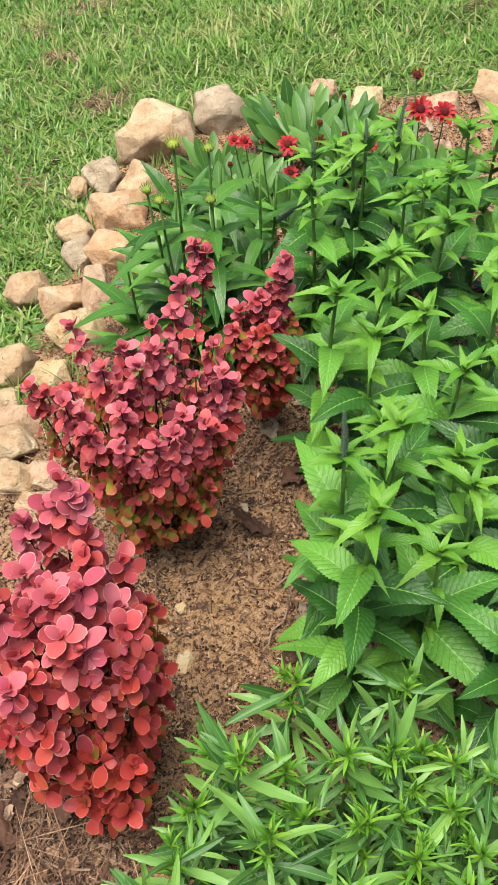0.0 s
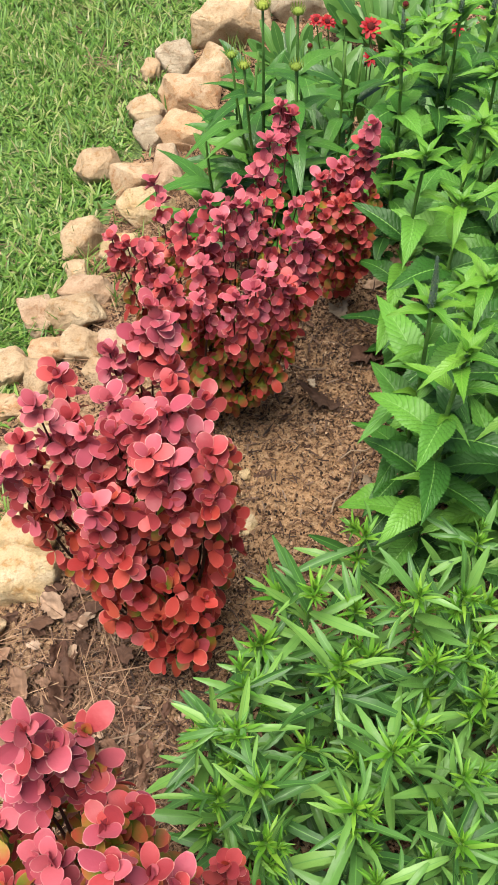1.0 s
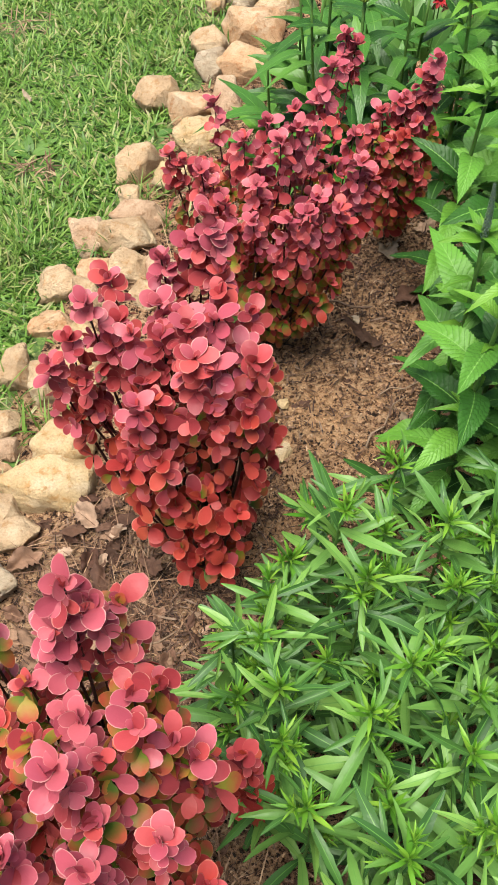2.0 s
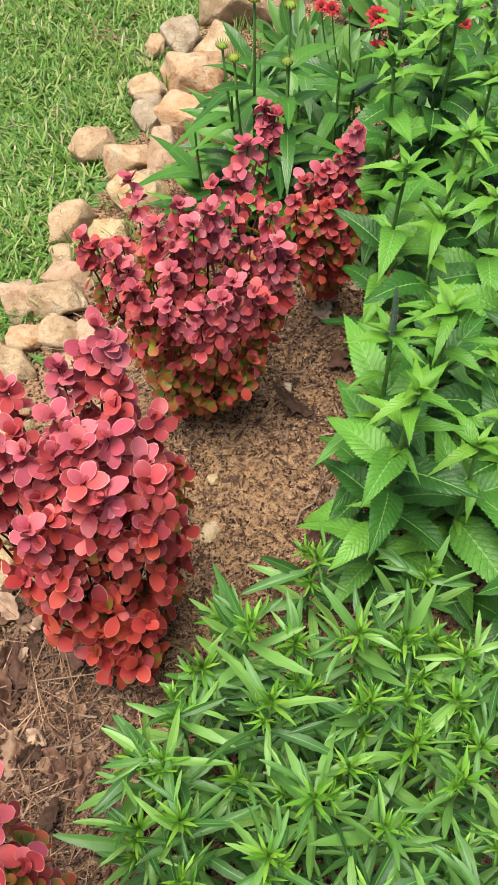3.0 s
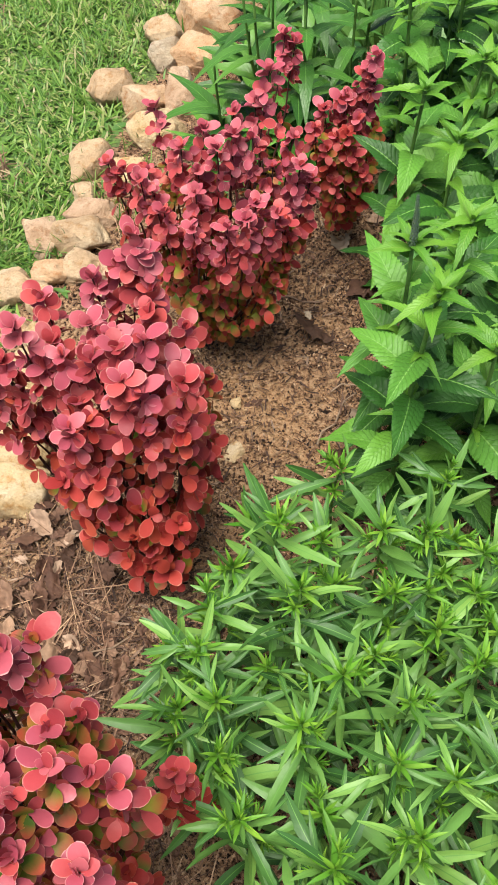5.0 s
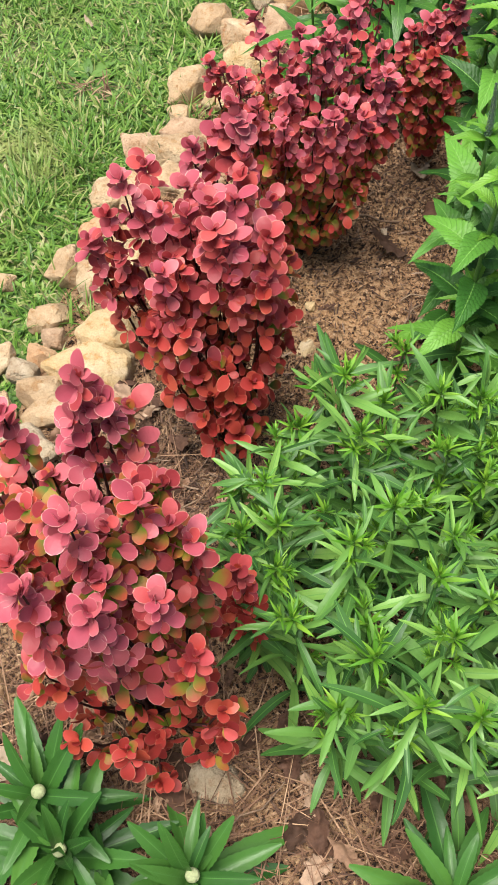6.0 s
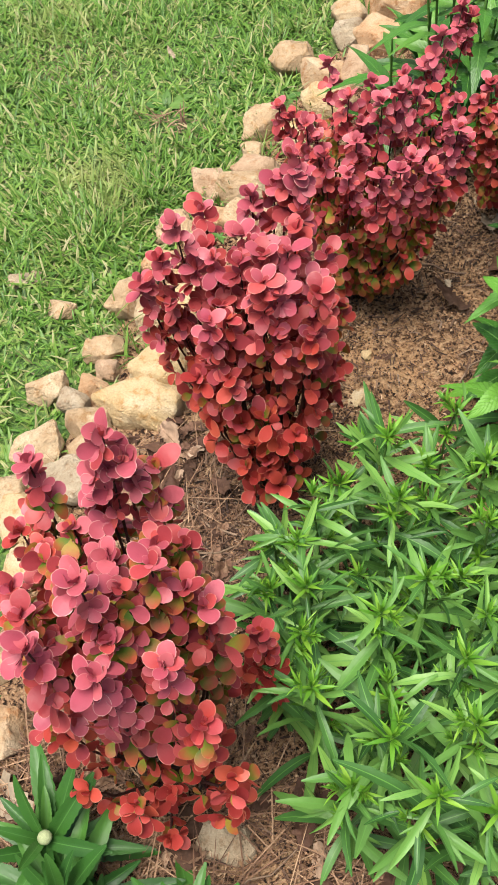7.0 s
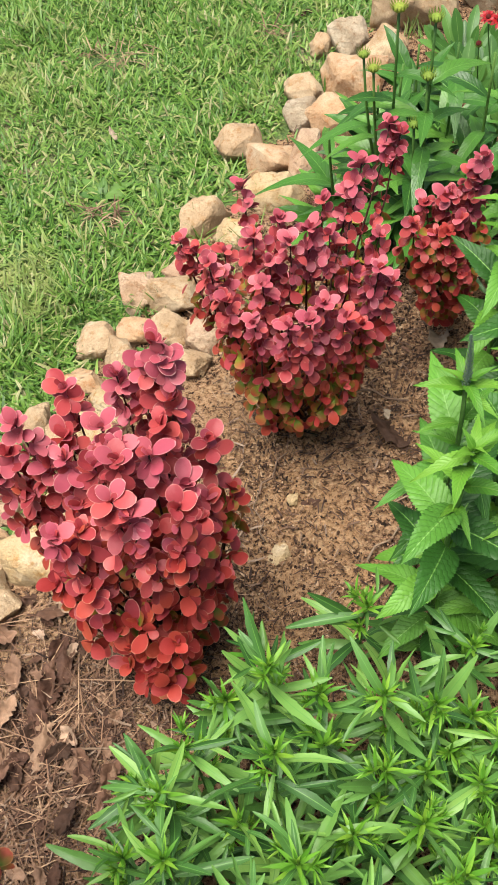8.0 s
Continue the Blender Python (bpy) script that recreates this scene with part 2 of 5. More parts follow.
def soil_material():
    m, nt, bsdf = start("mulched_soil")
    p = world_place(nt)
    broad = grain(nt, p, 5.0, 4.0, 0.6)
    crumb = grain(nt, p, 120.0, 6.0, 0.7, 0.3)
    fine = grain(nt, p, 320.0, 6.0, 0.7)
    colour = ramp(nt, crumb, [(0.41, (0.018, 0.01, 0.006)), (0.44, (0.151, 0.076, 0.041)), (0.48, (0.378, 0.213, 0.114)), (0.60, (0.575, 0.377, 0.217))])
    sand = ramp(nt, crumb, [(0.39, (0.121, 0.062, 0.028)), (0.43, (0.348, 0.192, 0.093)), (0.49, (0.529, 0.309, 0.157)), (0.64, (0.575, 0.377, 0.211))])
    way = nt.nodes.new("ShaderNodeVectorMath")
    way.operation = "DISTANCE"
    nt.links.new(p, way.inputs[0])
    way.inputs[1].default_value = (-0.07, 1.03, -0.14)
    clay = calc(nt, "ADD", broad, span(nt, way.outputs["Value"], 0.05, 0.48, 0.20, -0.14))
    clay = calc(nt, "ADD", clay, calc(nt, "MULTIPLY", calc(nt, "SUBTRACT", grain(nt, p, 28.0, 4.0, 0.7), 0.5), 0.5))
    colour = blend(nt, span(nt, clay, 0.46, 0.62, 0.0, 0.95), colour, sand)
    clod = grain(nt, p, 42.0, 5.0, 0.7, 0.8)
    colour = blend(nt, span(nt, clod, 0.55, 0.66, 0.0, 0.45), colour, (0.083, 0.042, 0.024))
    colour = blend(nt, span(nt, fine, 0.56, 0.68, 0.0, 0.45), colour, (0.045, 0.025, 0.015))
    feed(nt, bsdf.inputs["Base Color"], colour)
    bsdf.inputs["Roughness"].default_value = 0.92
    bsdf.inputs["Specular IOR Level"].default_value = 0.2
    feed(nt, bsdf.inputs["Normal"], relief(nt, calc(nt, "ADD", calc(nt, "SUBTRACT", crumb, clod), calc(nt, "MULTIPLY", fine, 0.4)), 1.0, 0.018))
    return m


def turf_material():
    m, nt, bsdf = start("turf_ground")
    p = world_place(nt)
    patch = grain(nt, p, 3.0, 4.0, 0.6)
    fine = grain(nt, p, 130.0, 6.0, 0.7, 0.5)
    green = ramp(nt, fine, [(0.35, (0.017, 0.042, 0.007)), (0.48, (0.052, 0.108, 0.017)), (0.56, (0.105, 0.175, 0.032)), (0.68, (0.189, 0.238, 0.063))])
    bare = ramp(nt, fine, [(0.3, (0.049, 0.035, 0.017)), (0.55, (0.203, 0.154, 0.084)), (0.75, (0.322, 0.245, 0.147))])
    colour = blend(nt, span(nt, patch, 0.52, 0.68, 0.0, 0.8), green, bare)
    feed(nt, bsdf.inputs["Base Color"], colour)
    bsdf.inputs["Roughness"].default_value = 0.9
    feed(nt, bsdf.inputs["Normal"], relief(nt, fine, 0.9, 0.01))
    return m


SOIL, TURF = soil_material(), turf_material()

# ---------------------------------------------------------------- ground
EDGE = [(-0.375, -1.5), (-0.442, 0.082), (-0.559, 0.493), (-0.615, 0.847), (-0.616, 1.098), (-0.579, 1.34), (-0.535, 1.671), (-0.497, 1.951), (-0.445, 2.281), (-0.419, 2.52), (-0.241, 2.696), (0.165, 2.785), (0.661, 2.707), (1.42, 2.76)]


def bed_margin(x, y):
    """Signed distance to the line of edging stones: positive in the bed, negative on the lawn."""
    best, side = 1e9, 1.0
    for (x0, y0), (x1, y1) in zip(EDGE, EDGE[1:]):
        dx, dy = x1 - x0, y1 - y0
        k = min(1.0, max(0.0, ((x - x0) * dx + (y - y0) * dy) / (dx * dx + dy * dy)))
        ex, ey = x - x0 - k * dx, y - y0 - k * dy
        d = math.hypot(ex, ey)
        if d < best:
            best, side = d, (dy * (x - x0) - dx * (y - y0))
    return best if side > 0 else -best


def slope(x, y):
    """The garden falls gently away and to the left, and levels out far off."""
    return 7.0 * math.tanh((0.11 * x - 0.13 * y) / 7.0)


def ground_z(x, y):
    z = slope(x, y)
    if abs(x) > 4 or abs(y) > 6:
        return z
    m = bed_margin(x, y)
    p = Vector((x, y, 0))
    if m > 0:
        rough = min(1.0, m / 0.05)
        z += rough * (0.010 * noise.noise(p * 9) + 0.006 * noise.noise(p * 31) + 0.004 * noise.noise(p * 83))
    else:
        z += 0.012 * noise.noise(p * 4) + 0.006 * noise.noise(p * 17)
    return z


def build_ground():
    xs = [-400, -120, -40, -14, -6, -3.6, -2.6] + [-2.2 + 0.016 * k for k in range(215)] + [1.5, 2.2, 3.6, 6, 14, 40, 120, 400]
    ys = [-400, -120, -40, -14, -6, -3, -1.5, -0.9] + [-0.5 + 0.016 * k for k in range(300)] + [4.6, 5.5, 7.5, 14, 40, 120, 400]
    verts = [(x, y, ground_z(x, y)) for y in ys for x in xs]
    n = len(xs)
    faces = [(j * n + i, j * n + i + 1, (j + 1) * n + i + 1, (j + 1) * n + i) for j in range(len(ys) - 1) for i in range(n - 1)]
    me = bpy.data.meshes.new("ground")
    me.from_pydata(verts, [], faces)
    me.materials.append(TURF)
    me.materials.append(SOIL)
    slots = []
    for j in range(len(ys) - 1):
        for i in range(n - 1):
            x, y = (xs[i] + xs[i + 1]) / 2, (ys[j] + ys[j + 1]) / 2
            wobble = 0.10 * noise.noise(Vector((x, y, 7)) * 2.3)
            near = -3 < x < 0.80 + wobble and -0.55 + wobble < y < 5
            slots.append(1 if near and bed_margin(x, y) + 0.03 * noise.noise(Vector((x, y, 3)) * 14) > 0 else 0)
    me.polygons.foreach_set("material_index", slots)
    me.polygons.foreach_set("use_smooth", [True] * len(faces))
    tagged(new("ground", me), "sloping ground, patchy lawn beside a mulched flower bed", "ground", kind="structure")


build_ground()

# ---------------------------------------------------------------- building helpers


def mesh_from(name, verts, faces, material, uvs=None, smooth=True):
    me = bpy.data.meshes.new(name)
    me.from_pydata(verts, [], faces)
    me.materials.append(material)
    if uvs is not None:
        layer = me.uv_layers.new(name="UVMap")
        idx = np.empty(len(me.loops), dtype=np.int32)
        me.loops.foreach_get("vertex_index", idx)
        layer.data.foreach_set("uv", np.asarray(uvs, dtype=np.float32)[idx].ravel())
    me.polygons.foreach_set("use_smooth", [smooth] * len(faces))
    return me


def part(name, me, parent, m=None, label=""):
    """One mesh object under a thing or under a part."""
    ob = new(name, me)
    ob.parent = parent
    if m is not None:
        ob.matrix_basis = m
    return tagged(ob, label)


def thing(name, m, label, category, group=""):
    ob = new(name)
    ob.empty_display_size = 0.05
    ob.matrix_basis = m
    return tagged(ob, label, category, group)


def blade_grid(length, width, profile, rows=8, cols=4, arch=0.15, fold=0.12, teeth=0.0, twist=0.0, ripple=0.0):
    """A leaf along +Y from its base, its upper face towards +Z: points, faces and (across, along) coordinates."""
    verts, uvs = [], []
    for i in range(rows + 1):
        v = i / rows
        w = width / 2 * profile(v)
        for j in range(cols + 1):
            u = -1 + 2 * j / cols
            x, y = u * w, length * v
            if teeth and abs(u) == 1 and 0 < i < rows:
                x *= 1 + (teeth if i % 2 else -teeth)
                y -= 0.0 if i % 2 == 0 else 0.35 * length / rows
            z = length * (0.10 * v - arch * v * v) + fold * abs(u) * w + ripple * width * math.sin(v * 31) * abs(u) * 0.5
            a = twist * v
            verts.append((x * math.cos(a), y, z + x * math.sin(a)))
            uvs.append(((u + 1) / 2, v))
    n = cols + 1
    faces = [(i * n + j, i * n + j + 1, (i + 1) * n + j + 1, (i + 1) * n + j) for i in range(rows) for j in range(cols)]
    return verts, faces, uvs


def leaf_mesh(name, material, *args, **kw):
    v, f, uv = blade_grid(*args, **kw)
    return mesh_from(name, v, f, material, uv)


def spoon(v):
    if v < 0.12:
        return 0.10
    k = (v - 0.12) / 0.88
    return max(0.12, (1 - (2 * k ** 1.25 - 1) ** 2) ** 0.55) if k < 0.995 else 0.28


def ovate(v):
    return max(0.02, math.sin(math.pi * v ** 0.72) ** 0.85 * (1.0 - 0.15 * v)) if 0.03 < v < 0.99 else 0.06


def lance(v):
    return max(0.03, math.sin(math.pi * min(0.995, 0.06 + 0.94 * v ** 0.9)) ** 0.9)


def paddle(v):
    return max(0.05, math.sin(math.pi * min(0.97, 0.05 + 0.92 * v ** 1.45)) ** 0.75)


def frame_at(p, d, up, size=1.0):
    """A pose whose +Y runs along d, with +Z as near to up as can be."""
    y = Vector(d).normalized()
    x = y.cross(Vector(up))
    if x.length < 1e-4:
        x = y.cross(Vector((1, 0, 0)))
    x.normalize()
    z = x.cross(y)
    m = Matrix((x, y, z)).transposed().to_4x4() @ Matrix.Diagonal((size, size, size, 1))
    m.translation = p
    return m


def tube(points, radii, sides=6):
    """A tapered round stem through points: vertices and faces."""
    verts, faces = [], []
    for k, p in enumerate(points):
        a = points[max(0, k - 1)]
        b = points[min(len(points) - 1, k + 1)]
        d = (b - a).normalized()
        x = d.cross(Vector((0.3, 1, 0.1))).normalized()
        y = d.cross(x)
        for s in range(sides):
            t = 2 * math.pi * s / sides
            verts.append(p + (x * math.cos(t) + y * math.sin(t)) * radii[k])
    for k in range(len(points) - 1):
        for s in range(sides):
            t = (s + 1) % sides
            faces.append((k * sides + s, k * sides + t, (k + 1) * sides + t, (k + 1) * sides + s))
    faces.append(tuple(range(sides))[::-1])
    faces.append(tuple((len(points) - 1) * sides + s for s in range(sides)))
    return [tuple(v) for v in verts], faces


def stem_mesh(name, points, r0, r1, material, sides=6):
    n = len(points)
    v, f = tube(points, [r0 + (r1 - r0) * k / (n - 1) for k in range(n)], sides)
    return mesh_from(name, v, f, material)


def joined(name, pieces, material):
    """Many small leaves in one mesh. pieces: (verts, faces, uvs, pose)."""
    vs, fs, us, base = [], [], [], 0
    for v, f, u, m in pieces:
        vs += [tuple(m @ Vector(p)) for p in v]
        fs += [tuple(base + k for k in face) for face in f]
        us += u
        base += len(v)
    return mesh_from(name, vs, fs, material, us)


def around(axis, angle, tilt):
    """A direction that leaves the axis by tilt (radians), at an angle round it."""
    a = Vector(axis).normalized()
    x = a.cross(Vector((0.2, 1, 0.13))).normalized()
    y = a.cross(x)
    return (a * math.cos(tilt) + (x * math.cos(angle) + y * math.sin(angle)) * math.sin(tilt)).normalized()


def bend(p0, p1, p2, k):
    return p0 * (1 - k) ** 2 + p1 * 2 * k * (1 - k) + p2 * k * k


# ---------------------------------------------------------------- barberries
SPOONS = [dict(length=0.0275, width=0.0218, rows=8, cols=4, arch=0.30, fold=0.16), dict(length=0.025, width=0.0204, rows=8, cols=4, arch=-0.10, fold=0.26), dict(length=0.031, width=0.0212, rows=8, cols=4, arch=0.45, fold=0.06), dict(length=0.028, width=0.0216, rows=8, cols=4, arch=0.20, fold=0.20, twist=0.5)]
TONES = {"purple": PURPLE, "rose": ROSE, "ember": EMBER, "olive": OLIVE}
BARBERRY = {tone: [leaf_mesh("barberry_leaf", material, profile=spoon, **s) for s in SPOONS] for tone, material in TONES.items()}
SPOON_GRIDS = [blade_grid(profile=spoon, **dict(s, rows=7, cols=2)) for s in SPOONS]
TONE_NAMES = list(TONES)


def barberry(x, y, tips, seed, label, size=1.0, fill=10, keep=300, leaves=1250, low_olive=0.2, top_purple=0.5, skirt=0.08, thin=0.024, olive_to=0.6):
    """A barberry: arching shoots from one base, whorls of spoon-shaped leaves on short spurs all along them."""
    r = random.Random(seed)
    bush = thing("barberry_bush", pose(x, y, ground_z(x, y)), label, "shrub", "red barberries in the bed")
    shoots = [Vector((tx - x, ty - y, tz - 0.02)) for tx, ty, tz in tips]
    top = max(s.z for s in shoots)
    mid = sum((s for s in shoots), Vector()) / len(shoots)
    for s in shoots:
        side = Vector((s.x - mid.x * s.z / top, s.y - mid.y * s.z / top))
        if side.length > 0.03:
            s.x -= 0.013 * side.x / side.length
            s.y -= 0.013 * side.y / side.length
    for k in range(fill):
        a = 2 * math.pi * (k + 0.6 * r.random()) / fill
        high = r.uniform(0.50, 0.92) * top
        wide = skirt * (0.75 + 0.5 * high / top)
        shoots.append(Vector((mid.x * high / top + wide * math.cos(a), mid.y * high / top + wide * math.sin(a), high)))
    found, hubs = [], []
    for k, tip in enumerate(shoots):
        foot = Vector((r.uniform(-0.02, 0.02), r.uniform(-0.02, 0.02), -0.01))
        side = Vector((tip.x * 0.8, tip.y * 0.8, tip.z * 0.45))
        path = [bend(foot, side, tip, i / 9) + Vector((r.uniform(-1, 1), r.uniform(-1, 1), 0)) * 0.003 * (0 < i < 9) for i in range(10)]
        stem = part("stem", stem_mesh("barberry_stem", path, 0.0032 * size, 0.0010, TWIG, 5), bush, label="thin dark brown woody shoot")
        length = sum((b - a).length for a, b in zip(path, path[1:]))
        leafy = min(0.90, 0.26 / length)
        nodes = max(6, int(leafy * length / (0.0125 * size)))
        hue = r.gauss(0, 0.09)
        for i in range(nodes + 1):
            q = 1 - leafy + leafy * i / nodes
            f = q * 9
            j = min(8, int(f))
            p = path[j].lerp(path[j + 1], f - j)
            axis = (path[j + 1] - path[j]).normalized()
            crown = i == nodes
            below = (1 - q) * length
            centre = Vector((mid.x, mid.y, 0)) * (p.z / top)
            out = Vector((p.x - centre.x, p.y - centre.y, 0))
            lean = math.atan2(out.y, out.x) if out.length > 0.02 else r.uniform(0, 6.28)
            upper = below < 0.075 and tip.z > 0.55 * top
            a = i * 2.4 + r.uniform(-0.5, 0.5) if upper else r.gauss(lean, 1.2)
            spur = axis if crown else (Vector((math.cos(a), math.sin(a), 0)) + axis * (r.uniform(0.5, 1.1) if upper else r.uniform(0.1, 0.8))).normalized()
            reach = 0.0 if crown else r.uniform(0.003, 0.009) if upper else r.uniform(0.004, 0.020)
            hub = p + spur * reach
            near = size * (0.008 if upper else 0.0155 + thin * (1 - p.z / top))
            if not crown and any((hub - h).length < near for h in hubs):
                continue
            hubs.append(hub)
            n = 7 if crown else r.randint(5, 6) if upper else r.randint(3, 5)
            turn = r.random() * 7
            for c in range(n):
                ring = c < 4
                spread = r.uniform(0.65, 1.35) if not crown else r.uniform(0.7, 1.05) if ring else r.uniform(0.2, 0.5)
                d = around(spur, turn + 2 * math.pi * (c / n if not crown else c / 4 if ring else c / 3 + 0.13) + r.uniform(-0.35, 0.35), spread)
                d = d + Vector((0, 0, r.uniform(-0.2, 0.4) if not crown else 0.15))
                s = size * (0.47 + 0.47 * r.random()) * (1.0 if not crown else 1.0 if ring else 0.7) * (0.9 if upper and not crown else 1.0)
                m = frame_at(hub, d, spur + Vector((r.uniform(-0.4, 0.4), r.uniform(-0.5, 0.1), 0.2)), s)
                end = hub + d * 0.02
                far = math.hypot(end.x - centre.x, end.y - centre.y)
                rank = far - 0.7 * (end.y - centre.y) + (0.10 if crown else 0) + 0.1 * end.z + r.uniform(-0.02, 0.02)
                found.append((rank, end.z / top + hue, crown, stem, m, r.randrange(4), below + r.uniform(0, 0.10)))
    if len(found) > leaves:
        found.sort(key=lambda f: f[6])
        found = found[:leaves]
    found.sort(key=lambda f: -f[0])
    inner = []
    for k, (rank, high, crown, stem, m, kind, below) in enumerate(found):
        if m.translation.z < 0.035:
            continue
        deep = k > 0.5 * len(found)
        q = high + r.gauss(0, 0.10) + (top_purple - 0.5) * 0.3
        green = r.random() < low_olive * (0.30 if high < olive_to else 0.0) * (2.6 if deep else 1.1 if k > keep else 0.9 if high < 0.42 and low_olive > 1 else 0.2)
        tone = "olive" if green else "purple" if q > 0.80 else "rose" if q > 0.54 else "ember"
        if k < keep:
            part("leaf", BARBERRY[tone][kind], stem, m)
        else:
            inner.append((*SPOON_GRIDS[kind], m, TONE_NAMES.index(tone)))
    if inner:
        me = joined("barberry_inner", [p[:4] for p in inner], PURPLE)
        for tone in TONE_NAMES[1:]:
            me.materials.append(TONES[tone])
        me.polygons.foreach_set("material_index", [p[4] for p in inner for f in p[1]])
        tagged(part("inner_leaves", me, bush, label="small red and olive leaves inside the shrub"), kind="stuff")
    return bush


barberry(-0.23, 0.75, [(-0.233, 0.875, 0.57), (-0.243, 0.868, 0.545), (-0.224, 0.866, 0.55), (-0.259, 0.875, 0.52), (-0.293, 0.87, 0.50), (-0.212, 0.85, 0.51), (-0.174, 0.85, 0.445), (-0.154, 0.85, 0.345), (-0.359, 0.85, 0.475), (-0.357, 0.745, 0.545), (-0.415, 0.745, 0.43), (-0.386, 0.745, 0.36), (-0.385, 0.745, 0.475), (-0.375, 0.74, 0.41), (-0.312, 0.745, 0.50), (-0.267, 0.745, 0.50),
                        (-0.189, 0.675, 0.45), (-0.271, 0.675, 0.465), (-0.152, 0.69, 0.455), (-0.191, 0.675, 0.53), (-0.246, 0.675, 0.42), (-0.213, 0.68, 0.54), (-0.261, 0.645, 0.385), (-0.225, 0.64, 0.165), (-0.214, 0.64, 0.235), (-0.307, 0.65, 0.37), (-0.287, 0.65, 0.265), (-0.163, 0.65, 0.29), (-0.215, 0.65, 0.31), (-0.19, 0.65, 0.25), (-0.245, 0.645, 0.29), (-0.205, 0.64, 0.22), (-0.195, 0.645, 0.185), (-0.245, 0.64, 0.19), (-0.185, 0.64, 0.165), (-0.225, 0.635, 0.26), (-0.2, 0.77, 0.52), (-0.25, 0.77, 0.52), (-0.165, 0.77, 0.47), (-0.235, 0.74, 0.53), (-0.285, 0.80, 0.50), (-0.205, 0.81, 0.52), (-0.335, 0.79, 0.47), (-0.16, 0.80, 0.40), (-0.30, 0.72, 0.44), (-0.147, 0.80, 0.31), (-0.135, 0.74, 0.345), (-0.16, 0.72, 0.24)], 11,
         "columnar barberry with crimson leaves, purple at the tips", 1.05, 9, leaves=3500, low_olive=0.45, skirt=0.07, top_purple=0.3, thin=0.012)
barberry(-0.22, 0.26, [(-0.235, 0.348, 0.685), (-0.243, 0.342, 0.64), (-0.222, 0.355, 0.645), (-0.21, 0.378, 0.60), (-0.171, 0.342, 0.535), (-0.205, 0.36, 0.55), (-0.18, 0.33, 0.50), (-0.34, 0.357, 0.58), (-0.348, 0.357, 0.50), (-0.384, 0.35, 0.43), (-0.145, 0.285, 0.56), (-0.166, 0.272, 0.615), (-0.132, 0.30, 0.47), (-0.40, 0.29, 0.31), (-0.237, 0.29, 0.555), (-0.15, 0.29, 0.45),
                        (-0.225, 0.28, 0.58), (-0.2, 0.25, 0.60), (-0.255, 0.26, 0.58), (-0.305, 0.28, 0.54), (-0.185, 0.32, 0.57), (-0.285, 0.32, 0.55), (-0.17, 0.25, 0.50), (-0.33, 0.31, 0.47), (-0.27, 0.22, 0.5), (-0.195, 0.205, 0.565), (-0.215, 0.215, 0.645), (-0.137, 0.248, 0.31), (-0.19, 0.2, 0.365), (-0.288, 0.205, 0.57), (-0.229, 0.2, 0.47), (-0.305, 0.19, 0.33), (-0.292, 0.185, 0.28), (-0.112, 0.2, 0.45), (-0.09, 0.19, 0.32), (-0.095, 0.19, 0.21), (-0.178, 0.185, 0.16), (-0.204, 0.15, 0.215), (-0.173, 0.145, 0.11), (-0.27, 0.15, 0.2), (-0.32, 0.26, 0.42)], 12,
         "rose red barberry with pale-rimmed leaves above straw mulch", 0.97, 10, leaves=2900, low_olive=0.8, top_purple=0.5, skirt=0.075, thin=0.010, olive_to=0.8)
barberry(-0.215, 1.2, [(-0.118, 1.45, 0.465), (-0.101, 1.45, 0.45), (-0.127, 1.33, 0.495), (-0.149, 1.33, 0.435), (-0.317, 1.33, 0.41), (-0.185, 1.33, 0.415), (-0.13, 1.2, 0.475), (-0.062, 1.2, 0.43), (-0.047, 1.21, 0.395), (-0.101, 1.2, 0.425), (-0.169, 1.2, 0.48), (-0.211, 1.2, 0.485),
                        (-0.19, 1.16, 0.475), (-0.226, 1.16, 0.435), (-0.252, 1.17, 0.47), (-0.342, 1.18, 0.41), (-0.363, 1.18, 0.425), (-0.296, 1.16, 0.395), (-0.073, 1.16, 0.315), (-0.22, 1.12, 0.43), (-0.121, 1.12, 0.42), (-0.281, 1.12, 0.39), (-0.179, 1.11, 0.3), (-0.249, 1.12, 0.34), (-0.091, 1.12, 0.255), (-0.274, 1.12, 0.275), (-0.118, 1.11, 0.23), (-0.229, 1.11, 0.23), (-0.164, 1.11, 0.19)], 13,
         "broad barberry, dusky rose leaves over olive lower ones", 0.89, 16, leaves=4300, low_olive=1.9, top_purple=0.55, skirt=0.10, thin=0.007)
barberry(-0.01, 1.53, [(0.03, 1.42, 0.48), (0.005, 1.42, 0.44), (0.041, 1.42, 0.335), (-0.04, 1.41, 0.395), (-0.067, 1.41, 0.375), (-0.075, 1.37, 0.365), (-0.014, 1.37, 0.355), (0.022, 1.37, 0.275), (-0.03, 1.36, 0.26), (-0.05, 1.36, 0.33), (-0.02, 1.42, 0.40), (0.0, 1.40, 0.37), (0.016, 1.42, 0.42), (0.024, 1.42, 0.455), (-0.035, 1.38, 0.34), (0.0, 1.37, 0.31)], 14,
         "smaller red barberry beside the green perennials", 0.86, 0, 200, 1500, low_olive=1.6, top_purple=0.45, skirt=0.045, thin=0.012)
barberry(-0.115, 0.36, [(-0.114, 0.335, 0.365), (-0.134, 0.335, 0.22), (-0.093, 0.335, 0.225), (-0.11, 0.33, 0.28)], 15,
         "young barberry sapling with bright scarlet leaves", 0.9, 0, 120, 180, top_purple=-0.9)

